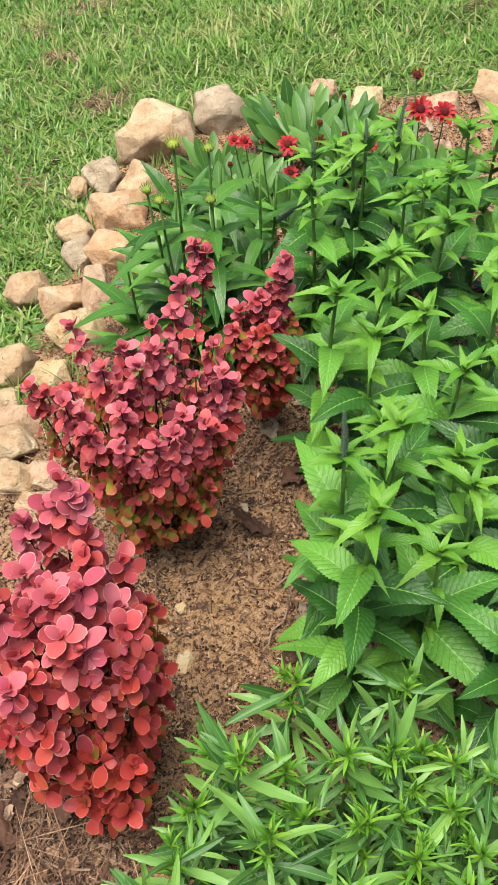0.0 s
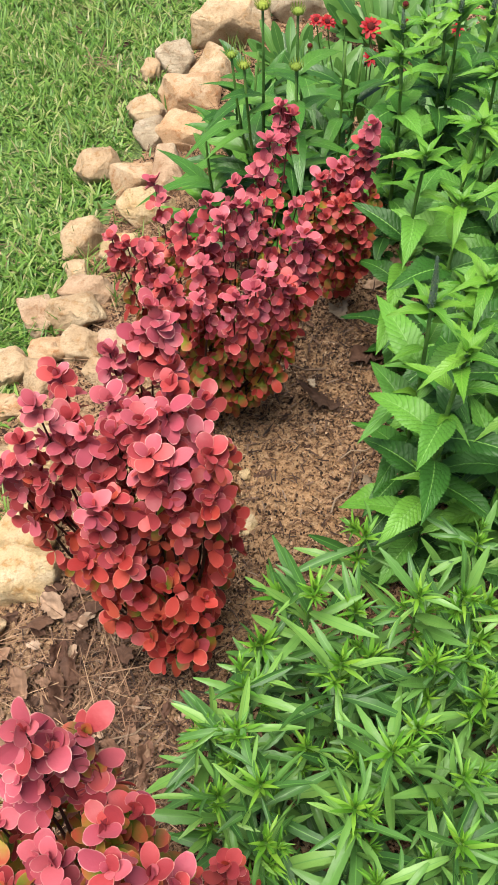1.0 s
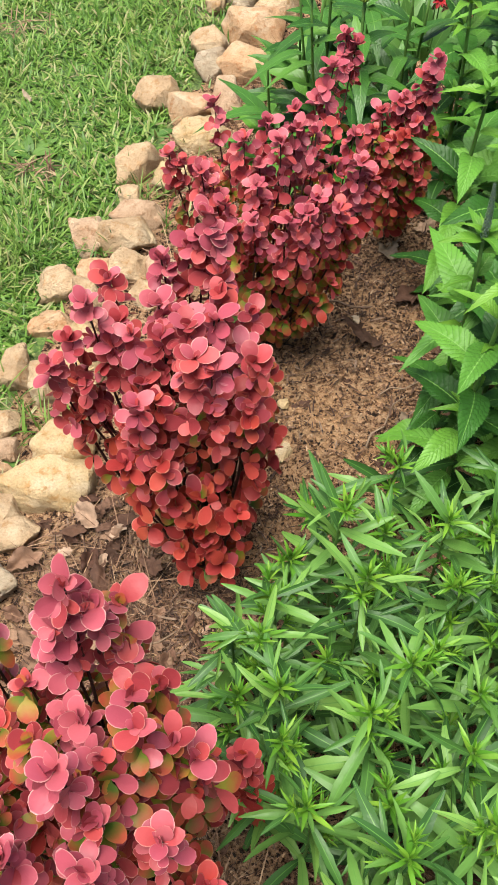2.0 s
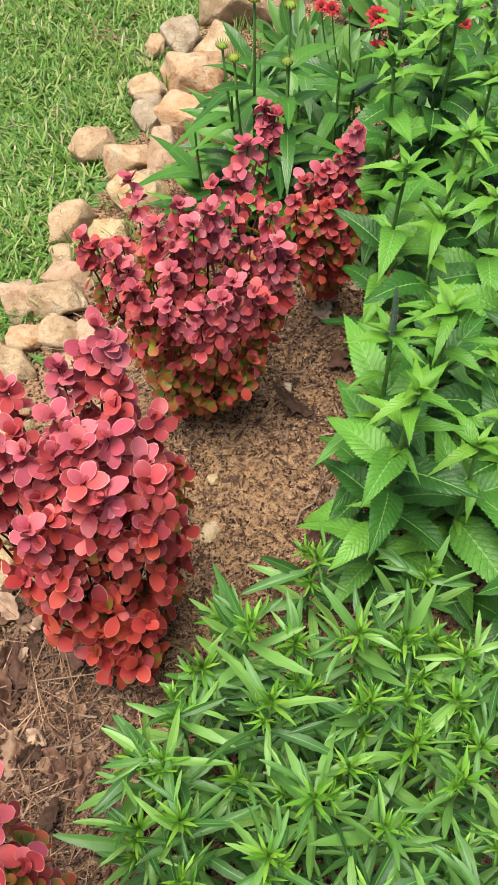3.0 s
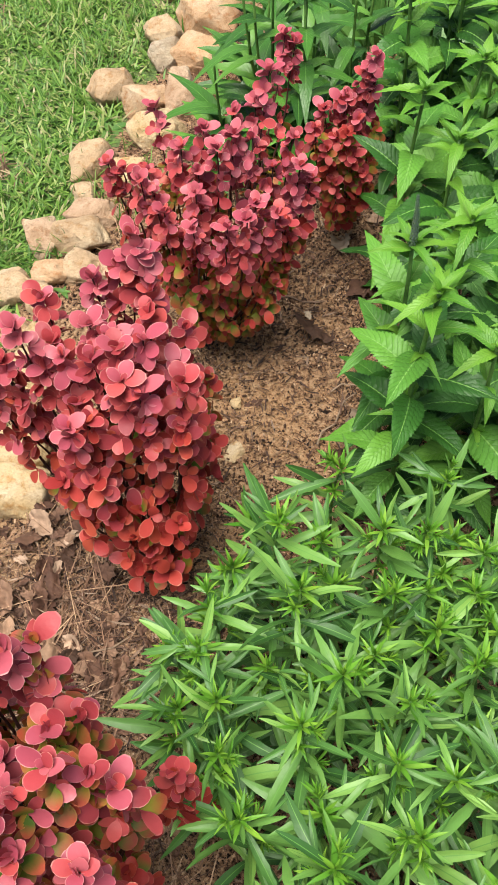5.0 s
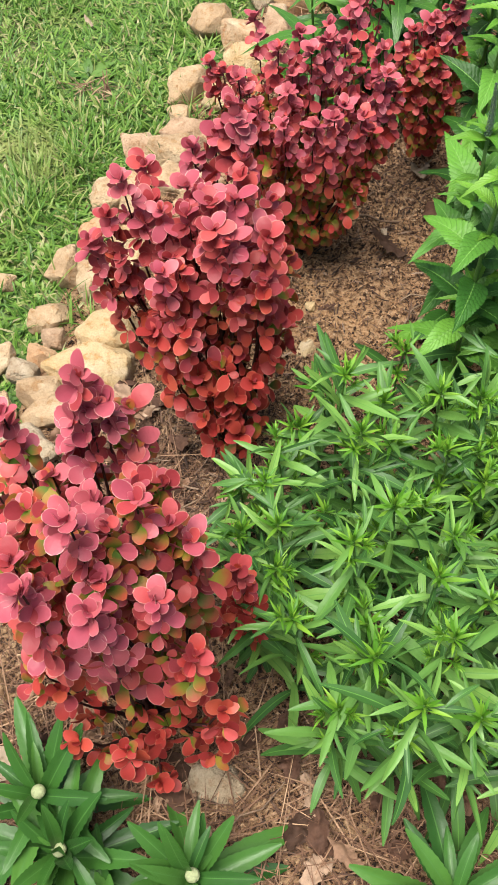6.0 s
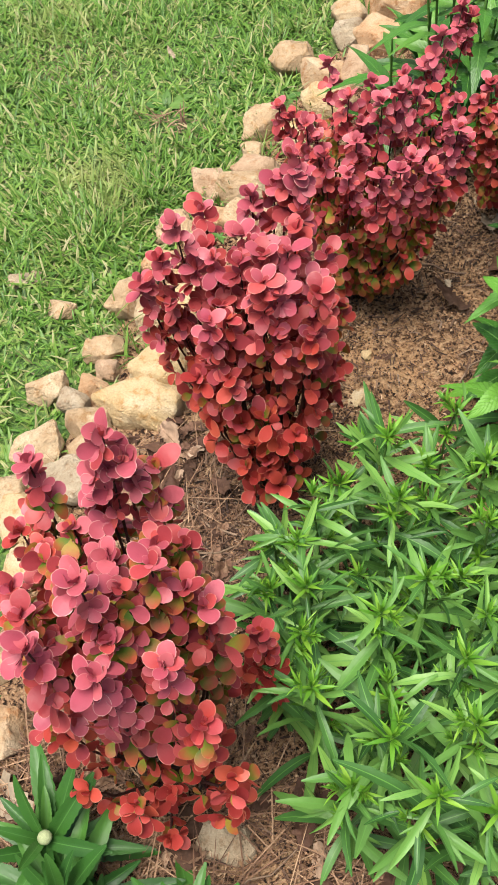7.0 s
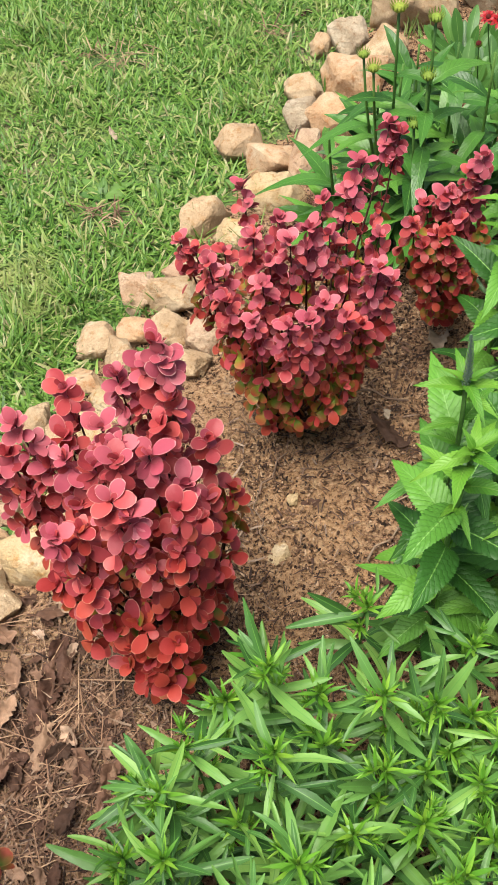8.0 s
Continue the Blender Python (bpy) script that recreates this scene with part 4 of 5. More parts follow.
def narrow_plant(x, y, high, seed):
    r = random.Random(seed)
    plant = thing("narrow_leaved_plant", pose(x, y, ground_z(x, y), 0, 0, r.uniform(0, 360)), "bushy perennial stem with narrow light green leaves", "perennial plant", "narrow-leaved perennials in the bed")
    tip = Vector((r.uniform(-0.006, 0.006), r.uniform(-0.006, 0.006), high))
    foot, mid = Vector((0, 0, -0.01)), Vector((r.uniform(-0.02, 0.02), r.uniform(-0.02, 0.02), high * 0.5))
    path = [bend(foot, mid, tip, k / 6) for k in range(7)]
    stem = part("stem", stem_mesh("narrow_stem", path, 0.0026, 0.0015, STEM, 5), plant)
    nodes = int(high / 0.035)
    for i in range(nodes):
        q = 0.40 + 0.57 * i / (nodes - 1)
        p = bend(foot, mid, tip, q)
        base = i * 1.9 + r.uniform(-0.8, 0.8)
        for side in range(2):
            a = base + side * math.pi + r.uniform(-0.6, 0.6)
            rise = -0.1 + 0.6 * q + r.uniform(-0.6, 0.7)
            # a leaf of one long blade, often with a shorter lobe beside it
            for lobe in range(r.choice((1, 1, 2, 3))):
                b = a + (0, 0.55, -0.5)[lobe] + r.uniform(-0.1, 0.1)
                d = Vector((math.cos(b) * math.cos(rise), math.sin(b) * math.cos(rise), math.sin(rise)))
                size = r.uniform(0.6, 1.15) * (1.0 if lobe == 0 else 0.6) * (1.0 if q < 0.85 else 0.75)
                root = p + Vector((math.cos(a) * math.cos(rise), math.sin(a) * math.cos(rise), math.sin(rise))) * (0 if lobe == 0 else 0.022)
                part("leaf", NAR[r.randrange(5)], stem, frame_at(root, d, (r.uniform(-0.7, 0.7), r.uniform(-0.8, 0.3), 1), size))
        if q > 0.55 and r.random() < 0.6:
            a = base + 1.3
            shoot = Vector((math.cos(a), math.sin(a), 1.3)).normalized()
            part("shoot_tip", SHOOT_TIPS[r.randrange(3)], stem, frame_at(p + shoot * 0.018, shoot, (0.3, 0.5, 1), r.uniform(0.55, 0.8)) @ Matrix.Rotation(-math.pi / 2, 4, "X"))
    part("shoot_tip", SHOOT_TIPS[r.randrange(3)], stem, Matrix.Translation(tip - Vector((0, 0, 0.012))) @ Matrix.Rotation(r.uniform(0, 6), 4, "Z") @ Matrix.Scale(r.uniform(0.85, 1.1), 4), "bright yellow-green young leaves")
    part("lower_leaves", LOW_LEAVES[r.randrange(3)], plant)
    return plant


clump = [(-0.041, 0.624, 0.345), (0.020, 0.790, 0.205), (0.072, 0.645, 0.30), (0.145, 0.735, 0.27), (-0.122, 0.491, 0.285), (-0.012, 0.545, 0.335), (0.197, 0.650, 0.24), (0.038, 0.459, 0.32), (0.133, 0.532, 0.265), (0.100, 0.445, 0.29), (-0.112, 0.541, 0.275), (0.189, 0.493, 0.275),
         (0.005, 0.393, 0.33), (0.090, 0.372, 0.33), (0.039, 0.263, 0.33), (0.087, 0.226, 0.33), (0.112, 0.299, 0.33), (0.018, 0.231, 0.25), (-0.047, 0.312, 0.30), (0.159, 0.234, 0.27), (-0.130, 0.417, 0.27), (0.026, 0.330, 0.27), (0.155, 0.364, 0.29), (0.205, 0.383, 0.29), (0.235, 0.450, 0.29), (-0.085, 0.370, 0.28), (-0.15, 0.50, 0.24)]
for k, (x, y, high) in enumerate(clump):
    narrow_plant(x, y, high, 200 + k)
gap = random.Random(5)
spots = [(x, y) for x, y, high in clump]
while len(spots) < len(clump) + 24:
    x, y = gap.uniform(-0.10, 0.29), gap.uniform(0.21, 0.68)
    if x < -0.10 + max(0, 0.40 - y) * 0.55 or any(math.hypot(x - a, y - b) < 0.040 for a, b in spots):
        continue
    spots.append((x, y))
    narrow_plant(x, y, gap.uniform(0.20, 0.29), 240 + len(spots))

# ---------------------------------------------------------------- coneflowers
CON = [leaf_mesh("coneflower_leaf", CONE_LEAF, 0.12, 0.032, lance, 16, 6, arch=a, fold=0.2, twist=t, ripple=0.06) for a, t in ((0.5, 0.5), (0.95, -0.4), (0.3, 0.2))]


def cone_head():
    verts, faces = [], []
    rings, sides = 5, 12
    for i in range(rings + 1):
        a = i / rings * math.pi / 2
        for s in range(sides):
            b = 2 * math.pi * s / sides
            rad = 0.010 * math.cos(a) * (1.1 if (s + i) % 2 else 0.95)
            verts.append((rad * math.cos(b), rad * math.sin(b), 0.009 * math.sin(a)))
    faces += [(i * sides + s, i * sides + (s + 1) % sides, (i + 1) * sides + (s + 1) % sides, (i + 1) * sides + s) for i in range(rings) for s in range(sides)]
    for s in range(16):
        b = 2 * math.pi * s / 16
        c, d = Vector((math.cos(b), math.sin(b), 0)), Vector((-math.sin(b), math.cos(b), 0))
        n = len(verts)
        verts += [tuple(c * 0.009 + d * 0.0016), tuple(c * 0.009 - d * 0.0016), tuple(c * 0.0145 - d * 0.0012 + Vector((0, 0, 0.007))), tuple(c * 0.0145 + d * 0.0012 + Vector((0, 0, 0.007))), tuple(c * 0.0150 + Vector((0, 0, 0.016)))]
        faces += [(n, n + 1, n + 2, n + 3), (n + 3, n + 2, n + 4)]
    return mesh_from("flower_bud", verts, faces, BUD)


CONE_HEAD = cone_head()


def coneflower(x, y, tips, leaves, seed, label):
    r = random.Random(seed)
    plant = thing("coneflower", pose(x, y, ground_z(x, y)), label, "perennial plant", "coneflowers in the bed")
    for tx, ty, tz, bud in tips:
        tip = Vector((tx - x, ty - y, tz))
        foot = Vector((r.uniform(-0.02, 0.02), r.uniform(-0.02, 0.02), -0.01))
        mid = Vector((tip.x * 0.8, tip.y * 0.8, tip.z * 0.4))
        stem = part("stem", stem_mesh("cone_stem", [bend(foot, mid, tip, k / 6) for k in range(7)], 0.0034, 0.0024, STEM), plant)
        if bud:
            part("flower_bud", CONE_HEAD, stem, frame_at(tip, (0, 1, 0.1), (0, 0, 1), bud), "yellow-green spiky flower bud")
        for i in range(9):
            q = 0.12 + 0.085 * i
            d = Vector((math.cos(i * 2.4 + seed), math.sin(i * 2.4 + seed), 0.35 + q * 0.3))
            part("leaf", CON[r.randrange(3)], stem, frame_at(bend(foot, mid, tip, q), d, (0, 0, 1), r.uniform(0.6, 1.0)))
    for i in range(leaves):
        a = i * 2.4
        d = Vector((math.cos(a), math.sin(a), r.uniform(0.5, 1.4)))
        stalk = Vector((math.cos(a) * 0.02, math.sin(a) * 0.02, r.uniform(0.02, 0.13)))
        part("leaf", CON[r.randrange(3)], plant, frame_at(stalk, d, (0, 0, 1), r.uniform(0.8, 1.15)))
    return plant


coneflower(-0.149, 1.699, [(-0.164, 1.662, 0.53, 1.0), (-0.195, 1.644, 0.43, 0.85), (-0.219, 1.674, 0.43, 0.8)], 26, 31, "leafy coneflower with green spiky buds on tall stems")
coneflower(-0.087, 1.638, [(-0.106, 1.659, 0.51, 0.9), (-0.106, 1.640, 0.42, 0.9), (-0.118, 1.620, 0.34, 0.8)], 18, 32, "coneflower with unopened buds behind a barberry")
coneflower(-0.246, 1.665, [(-0.269, 1.647, 0.30, 0)], 14, 33, "young coneflower without buds, broad arching leaves")
coneflower(-0.021, 1.780, [(-0.021, 1.780, 0.39, 0.0), (0.011, 1.808, 0.36, 0)], 20, 34, "leafy coneflower without buds")

coneflower(-0.22, 1.86, [(-0.23, 1.85, 0.26, 0.0), (-0.19, 1.87, 0.3, 0)], 20, 35, "low leafy coneflower beside the edging stones")
coneflower(-0.10, 1.92, [(-0.1, 1.92, 0.32, 0.0)], 18, 36, "leafy coneflower without buds")
coneflower(-0.20, 2.08, [(-0.2, 2.08, 0.22, 0.0)], 16, 37, "low leafy coneflower beside the edging stones")

# ---------------------------------------------------------------- blanket flowers
BLA = [leaf_mesh("blanket_leaf", BLANKET_LEAF, 0.108, 0.029, paddle, 10, 4, arch=a, fold=0.2, twist=t) for a, t in ((0.25, 0.2), (0.5, -0.3), (0.05, 0.1))]
BLA_PETAL = leaf_mesh("red_petal", PETAL, 0.026, 0.013, paddle, 5, 2, arch=0.25, fold=0.15)
DOME = mesh_from("flower_disc", [tuple(Vector((v.x * 0.0115, v.y * 0.0115, max(-0.1, v.z) * 0.008))) for v in BALL_V], BALL_F, DISC)
BUD_BALL = mesh_from("bud", [tuple(Vector((v.x, v.y, v.z * 0.9)) * (0.010 * (1 + 0.12 * noise.noise(v * 9)))) for v in BALL_V], BALL_F, BUD)
PALE_BALL = mesh_from("bud", [tuple(Vector((v.x, v.y, v.z * 0.8)) * (0.011 * (1 + 0.1 * noise.noise(v * 9)))) for v in BALL_V], BALL_F, BUD_PALE)


def blanket_flower(x, y, leaves, blooms, seed, label, spread=1.0, tall=1.0):
    """A clump of paddle-shaped leaves with red daisy-like flowers on thin stalks. blooms: (x, y, height, size, face)."""
    r = random.Random(seed)
    plant = thing("blanket_flower", pose(x, y, ground_z(x, y)), label, "perennial plant", "blanket flowers in the bed")
    for i in range(leaves):
        a = i * 2.4
        d = Vector((math.cos(a), math.sin(a), r.uniform(0.4, 2.6)))
        root = Vector((math.cos(a), math.sin(a), 0)) * r.uniform(0.005, 0.05) * spread
        part("leaf", BLA[r.randrange(3)], plant, frame_at(root, d, (0, -0.4, 1), tall * r.uniform(0.75, 1.2)))
    for bx, by, bz, size, kind in blooms:
        tip = Vector((bx - x, by - y, bz))
        stem = part("stem", stem_mesh("bloom_stem", [bend(Vector((tip.x * 0.4, tip.y * 0.4, 0)), Vector((tip.x * 0.9, tip.y * 0.9, tip.z * 0.5)), tip, k / 5) for k in range(6)], 0.0018, 0.0015, STEM, 5), plant)
        face = Vector((r.uniform(-0.2, 0.2), -0.55, 1)).normalized()
        level = frame_at(tip, face.cross(Vector((1, 0, 0))), face, size)
        if kind == "bud":
            part("flower_bud", BUD_BALL, stem, level, "green and yellow flower bud")
            part("flower_disc", DOME, stem, level @ Matrix.Translation((0, 0, 0.006)) @ Matrix.Diagonal((0.7, 0.7, 0.7, 1)))
            continue
        flower = part("flower", DOME, stem, level @ Matrix.Diagonal((1.0, 1.0, 1.3, 1)), "dark red flower centre")
        n = 6 if kind == "young" else 20
        for i in range(n):
            a = 2 * math.pi * i / n + r.uniform(-0.1, 0.1)
            lift = 1.2 if kind == "young" else r.uniform(-0.15, 0.2) + 0.5 * (i % 2)
            d = Vector((math.cos(a), math.sin(a), lift))
            part("petal", BLA_PETAL, flower, frame_at(Vector((math.cos(a), math.sin(a), 0)) * 0.008, d, (0, 0, 1), (0.5 if kind == "young" else r.uniform(0.85, 1.1) - 0.25 * (i % 2))))
    return plant


blanket_flower(0.095, 2.502, 74, [], 41, "dense clump of upright grey-green paddle leaves", 2.4, 1.12)
blanket_flower(0.035, 2.133, 44, [(0.040, 2.133, 0.236, 0.80, "open"), (0.047, 2.114, 0.175, 0.60, "open"), (-0.054, 2.138, 0.242, 0.56, "open"), (-0.078, 2.147, 0.24, 0.48, "open"), (-0.017, 2.136, 0.242, 0.7, "bud"), (0.111, 2.130, 0.246, 0.75, "young"), (0.108, 2.129, 0.291, 0.8, "bud"), (0.162, 2.127, 0.262, 0.8, "bud")], 42,
               "clump of blanket flower with open red blooms and buds", 1.6)
blanket_flower(0.342, 2.166, 44, [(0.320, 2.121, 0.296, 0.92, "open"), (0.372, 2.118, 0.291, 0.88, "open"), (0.305, 2.121, 0.376, 0.75, "young"), (0.421, 2.115, 0.244, 0.7, "young"), (0.218, 2.078, 0.24, 0.48, "open"), (0.157, 2.127, 0.325, 0.6, "bud")], 43,
               "clump of blanket flower with large crimson blooms", 1.6)
blanket_flower(-0.056, 2.250, 30, [(-0.089, 2.148, 0.21, 0.7, "bud")], 44, "leafy blanket flower clump with one bud", 1.3)
blanket_flower(0.201, 2.376, 36, [], 45, "leafy blanket flower clump without blooms", 1.5)
blanket_flower(-0.140, 2.390, 26, [], 47, "leafy blanket flower clump near the boulders", 1.2, 0.85)
blanket_flower(-0.120, 2.200, 26, [], 48, "low leafy blanket flower clump", 1.4, 0.9)
blanket_flower(0.310, 2.330, 34, [], 49, "leafy blanket flower clump without blooms", 1.7, 0.95)
blanket_flower(0.225, 2.520, 26, [], 50, "low leafy blanket flower clump", 1.4, 0.8)
blanket_flower(0.415, 2.240, 26, [], 52, "low leafy blanket flower clump", 1.4, 0.85)
blanket_flower(0.197, 2.003, 30, [], 46, "low leafy blanket flower clump", 1.4)

# ---------------------------------------------------------------- daisies in leaf
DAI = [leaf_mesh("daisy_leaf", DAISY_LEAF, 0.118, 0.0235, strap, 24, 4, arch=a, fold=0.42, teeth=0.06, twist=t) for a, t in ((0.25, 0.1), (0.45, -0.2), (0.1, 0.2))]


def daisy(x, y, leaves, bud, seed, high=0.10):
    r = random.Random(seed)
    plant = thing("daisy_plant", pose(x, y, ground_z(x, y)), "dark green daisy rosette with a pale closed bud" if bud else "dark green daisy rosette of toothed leaves", "perennial plant", "daisies in leaf")
    stem = part("stem", stem_mesh("daisy_stem", [Vector((0, 0, -0.01)), Vector((0, 0, high * 0.5)), Vector((0.004, 0, high))], 0.004, 0.003, STEM), plant)
    for i in range(leaves):
        q = i / leaves
        a = i * 2.4 + r.uniform(-0.4, 0.4)
        rise = 0.25 + 0.75 * q + r.uniform(-0.4, 0.45)
        d = Vector((math.cos(a) * math.cos(rise), math.sin(a) * math.cos(rise), math.sin(rise)))
        part("leaf", DAI[r.randrange(3)], stem, frame_at(Vector((0, 0, high * (0.15 + 0.8 * q))), d, (r.uniform(-0.4, 0.4), r.uniform(-0.5, 0.1), 1), (1.1 - 0.45 * q) * r.uniform(0.7, 1.2)))
    if bud:
        part("flower_bud", PALE_BALL, stem, Matrix.Translation((0.004, 0, high + 0.004)) @ Matrix.Diagonal((0.75, 0.75, 0.75, 1)), "pale green closed flower bud")
    return plant


daisy(-0.270, 0.055, 28, True, 51)
daisy(-0.117, 0.060, 26, True, 52, 0.08)
daisy(0.175, 0.10, 22, False, 53, 0.06)
daisy(-0.309, 0.108, 24, True, 54, 0.12)
daisy(-0.195, -0.005, 22, False, 55, 0.08)


# ---------------------------------------------------------------- weeds between the stones
def weed(x, y, leaves, size, seed, label):
    r = random.Random(seed)
    plant = thing("weed", pose(x, y, ground_z(x, y)), label, "weed")
    for i in range(leaves):
        a = i * 2.4 + r.random()
        d = Vector((math.cos(a), math.sin(a), r.uniform(0.05, 0.45)))
        part("leaf", WEED_BLADE, plant, frame_at((0, 0, 0.004), d, (0, 0, 1), size * r.uniform(0.7, 1.2)))


WEED_BLADE = leaf_mesh("weed_leaf", WEED_LEAF, 0.05, 0.022, ovate, 10, 4, arch=0.3, fold=0.15)
weed(-0.530, 1.820, 7, 0.8, 61, "small bright green weed between stones")
weed(-0.800, 1.735, 8, 1.3, 62, "broad-leaved weed flat in the lawn")
weed(-0.568, 1.839, 6, 0.6, 63, "small bright green weed between stones")
weed(-0.577, 0.874, 5, 0.4, 64, "tiny green seedling between stones")
weed(-0.626, 0.755, 6, 0.4, 65, "tiny green seedling between stones")
weed(-0.517, 1.299, 5, 0.4, 66, "tiny green seedling between stones")
weed(0.236, 0.165, 3, 0.5, 67, "small light green weed in the mulch")

# ---------------------------------------------------------------- fallen leaves and twigs


def oval(v):
    return max(0.04, math.sin(math.pi * min(0.98, 0.03 + 0.95 * v)) ** 0.7)


DRY = []
for material in (DEAD, DARK_DEAD, PALE_DEAD):
    for a, f, t, w in ((0.5, 0.5, 0.5, 0.034), (-0.4, -0.4, -0.6, 0.03), (0.2, 0.9, 0.9, 0.036)):
        me = leaf_mesh("dead_leaf", material, 0.07, w, oval, 14, 8, arch=a, fold=f, twist=t, ripple=0.12, teeth=0.10)
        for v in me.vertices:
            q = v.co * 70 + Vector((len(DRY) * 5.3, 0, 0))
            v.co += Vector((noise.noise(q), noise.noise(q + Vector((9, 0, 0))), 1.6 * noise.noise(q + Vector((0, 9, 0))))) * 0.0062
            v.co += Vector((noise.noise(q * 3.1), noise.noise(q * 3.1 + Vector((9, 0, 0))), noise.noise(q * 3.1 + Vector((0, 9, 0))))) * 0.002
        DRY.append(me)


def dead_leaf(x, y, size, turn, kind, label="curled brown fallen leaf on the mulch", lift=0.014):
    ob = new("fallen_leaf", DRY[kind])
    tilt = (kind * 37 + turn) % 23 - 11
    ob.matrix_basis = pose(x, y, ground_z(x, y) + lift, tilt, tilt * 0.7, turn) @ Matrix.Diagonal((size, size, size, 1))
    return tagged(ob, label, "leaf", "fallen leaves")


PALE_LEAF = "pale grey-brown dried leaf lying on the soil"
DARK_LEAF = "dark brown curled leaf on the soil"
dead_leaf(-0.003, 1.401, 1.3, 10, 6, PALE_LEAF)
dead_leaf(0.010, 1.291, 1.25, -70, 3, DARK_LEAF, 0.018)
dead_leaf(0.041, 0.975, 1.4, -15, 6, PALE_LEAF)
dead_leaf(-0.007, 1.177, 1.05, 70, 4, DARK_LEAF)
dead_leaf(-0.049, 1.224, 0.4, 20, 6, PALE_LEAF)
dead_leaf(0.020, 1.549, 0.7, 60, 0)
dead_leaf(-0.109, 1.369, 0.7, 120, 1)
dead_leaf(-0.018, 0.120, 0.85, -20, 3, DARK_LEAF)
dead_leaf(0.019, 0.119, 0.8, 10, 5, DARK_LEAF)
dead_leaf(0.007, 0.083, 0.8, -30, 0)
dead_leaf(0.072, 0.112, 0.7, 60, 1)
dead_leaf(-0.088, 0.101, 0.7, 100, 2)
dead_leaf(-0.368, 0.146, 1.5, 80, 6, PALE_LEAF)
dead_leaf(-0.862, 1.951, 0.5, 50, 7, "tan dead leaf lying on the lawn", 0.012)
dead_leaf(-1.321, 2.620, 0.45, 0, 8, "tan dead leaf lying on the lawn", 0.012)
dead_leaf(0.553, 3.109, 0.6, 70, 1, "brown dead leaf lying on the lawn", 0.012)
dead_leaf(-0.725, 2.647, 0.5, 40, 4, "brown dead leaf lying on the lawn", 0.012)
dead_leaf(-0.573, 2.584, 0.5, 110, 3, "brown dead leaf lying on the lawn", 0.012)
drift = random.Random(8)
for k in range(120):
    x, y = drift.gauss(-0.39, 0.06), drift.gauss(0.62, 0.12)
    if bed_margin(x, y) > 0.06:
        dead_leaf(x, y, drift.uniform(0.35, 0.85), drift.uniform(0, 360), drift.choice((0, 1, 2, 2, 0, 1, 3, 5, 0, 3)), lift=drift.uniform(0.004, 0.02))
for k in range(60):
    x, y = drift.uniform(-0.36, 0.26), drift.uniform(0.0, 0.34)
    dead_leaf(x, y, drift.uniform(0.4, 0.9), drift.uniform(0, 360), drift.choice((0, 1, 2, 3, 4, 5, 3)), lift=0.010)
for k in range(70):
    x, y = drift.uniform(-0.38, -0.12), drift.uniform(0.33, 0.68)
    dead_leaf(x, y, drift.uniform(0.18, 0.45), drift.uniform(0, 360), drift.choice((0, 1, 2, 3, 4, 5, 1)), "broken brown leaf scrap in the mulch", drift.uniform(0.003, 0.010))
for k in range(26):
    x, y = drift.uniform(0.0, 0.5), drift.uniform(0.8, 2.6)
    dead_leaf(x, y, drift.uniform(0.5, 1.0), drift.uniform(0, 360), drift.choice((0, 1, 2, 3, 7)), lift=0.008)
for k in range(18):
    x, y = drift.uniform(0.36, 0.62), drift.uniform(1.9, 2.75)
    dead_leaf(x, y, drift.uniform(0.6, 1.1), drift.uniform(0, 360), drift.choice((0, 1, 2, 6, 7)), lift=0.008)
for k in range(10):
    x, y = drift.uniform(-0.32, -0.02), drift.uniform(0.75, 1.6)
    dead_leaf(x, y, drift.uniform(0.3, 0.55), drift.uniform(0, 360), drift.choice((0, 1, 3, 4)), lift=0.004)


def twig(x, y, length, turn, thick=0.002):
    p = [Vector((length * (k / 5 - 0.5), 0.006 * math.sin(k * 2.1), 0.003 * math.sin(k * 1.3))) for k in range(6)]
    ob = new("twig", stem_mesh("twig", p, thick, thick * 0.6, TWIG_DRY, 5))
    ob.matrix_basis = pose(x, y, ground_z(x, y) + 0.011, 0, 0, turn)
    tagged(ob, "thin dry brown twig on the mulch", "twig", "fallen twigs")


TWIG_DRY = plain_material("dry_twig", [(0.0, (0.168, 0.105, 0.07)), (1.0, (0.294, 0.21, 0.14))], 0.8, 150.0)
twig(-0.052, 1.286, 0.13, 2, 0.0025)
twig(0.011, 1.010, 0.12, 65)
twig(-0.259, 0.595, 0.18, 35)
twig(-0.367, 0.487, 0.16, 60)
twig(-0.200, 1.076, 0.09, 80)
twig(-0.052, 0.173, 0.13, 50, 0.0015)
twig(0.044, 1.091, 0.1, 30, 0.0015)
twig(-0.192, 0.985, 0.08, 120, 0.0015)

# ---------------------------------------------------------------- mulch, pine straw, grass


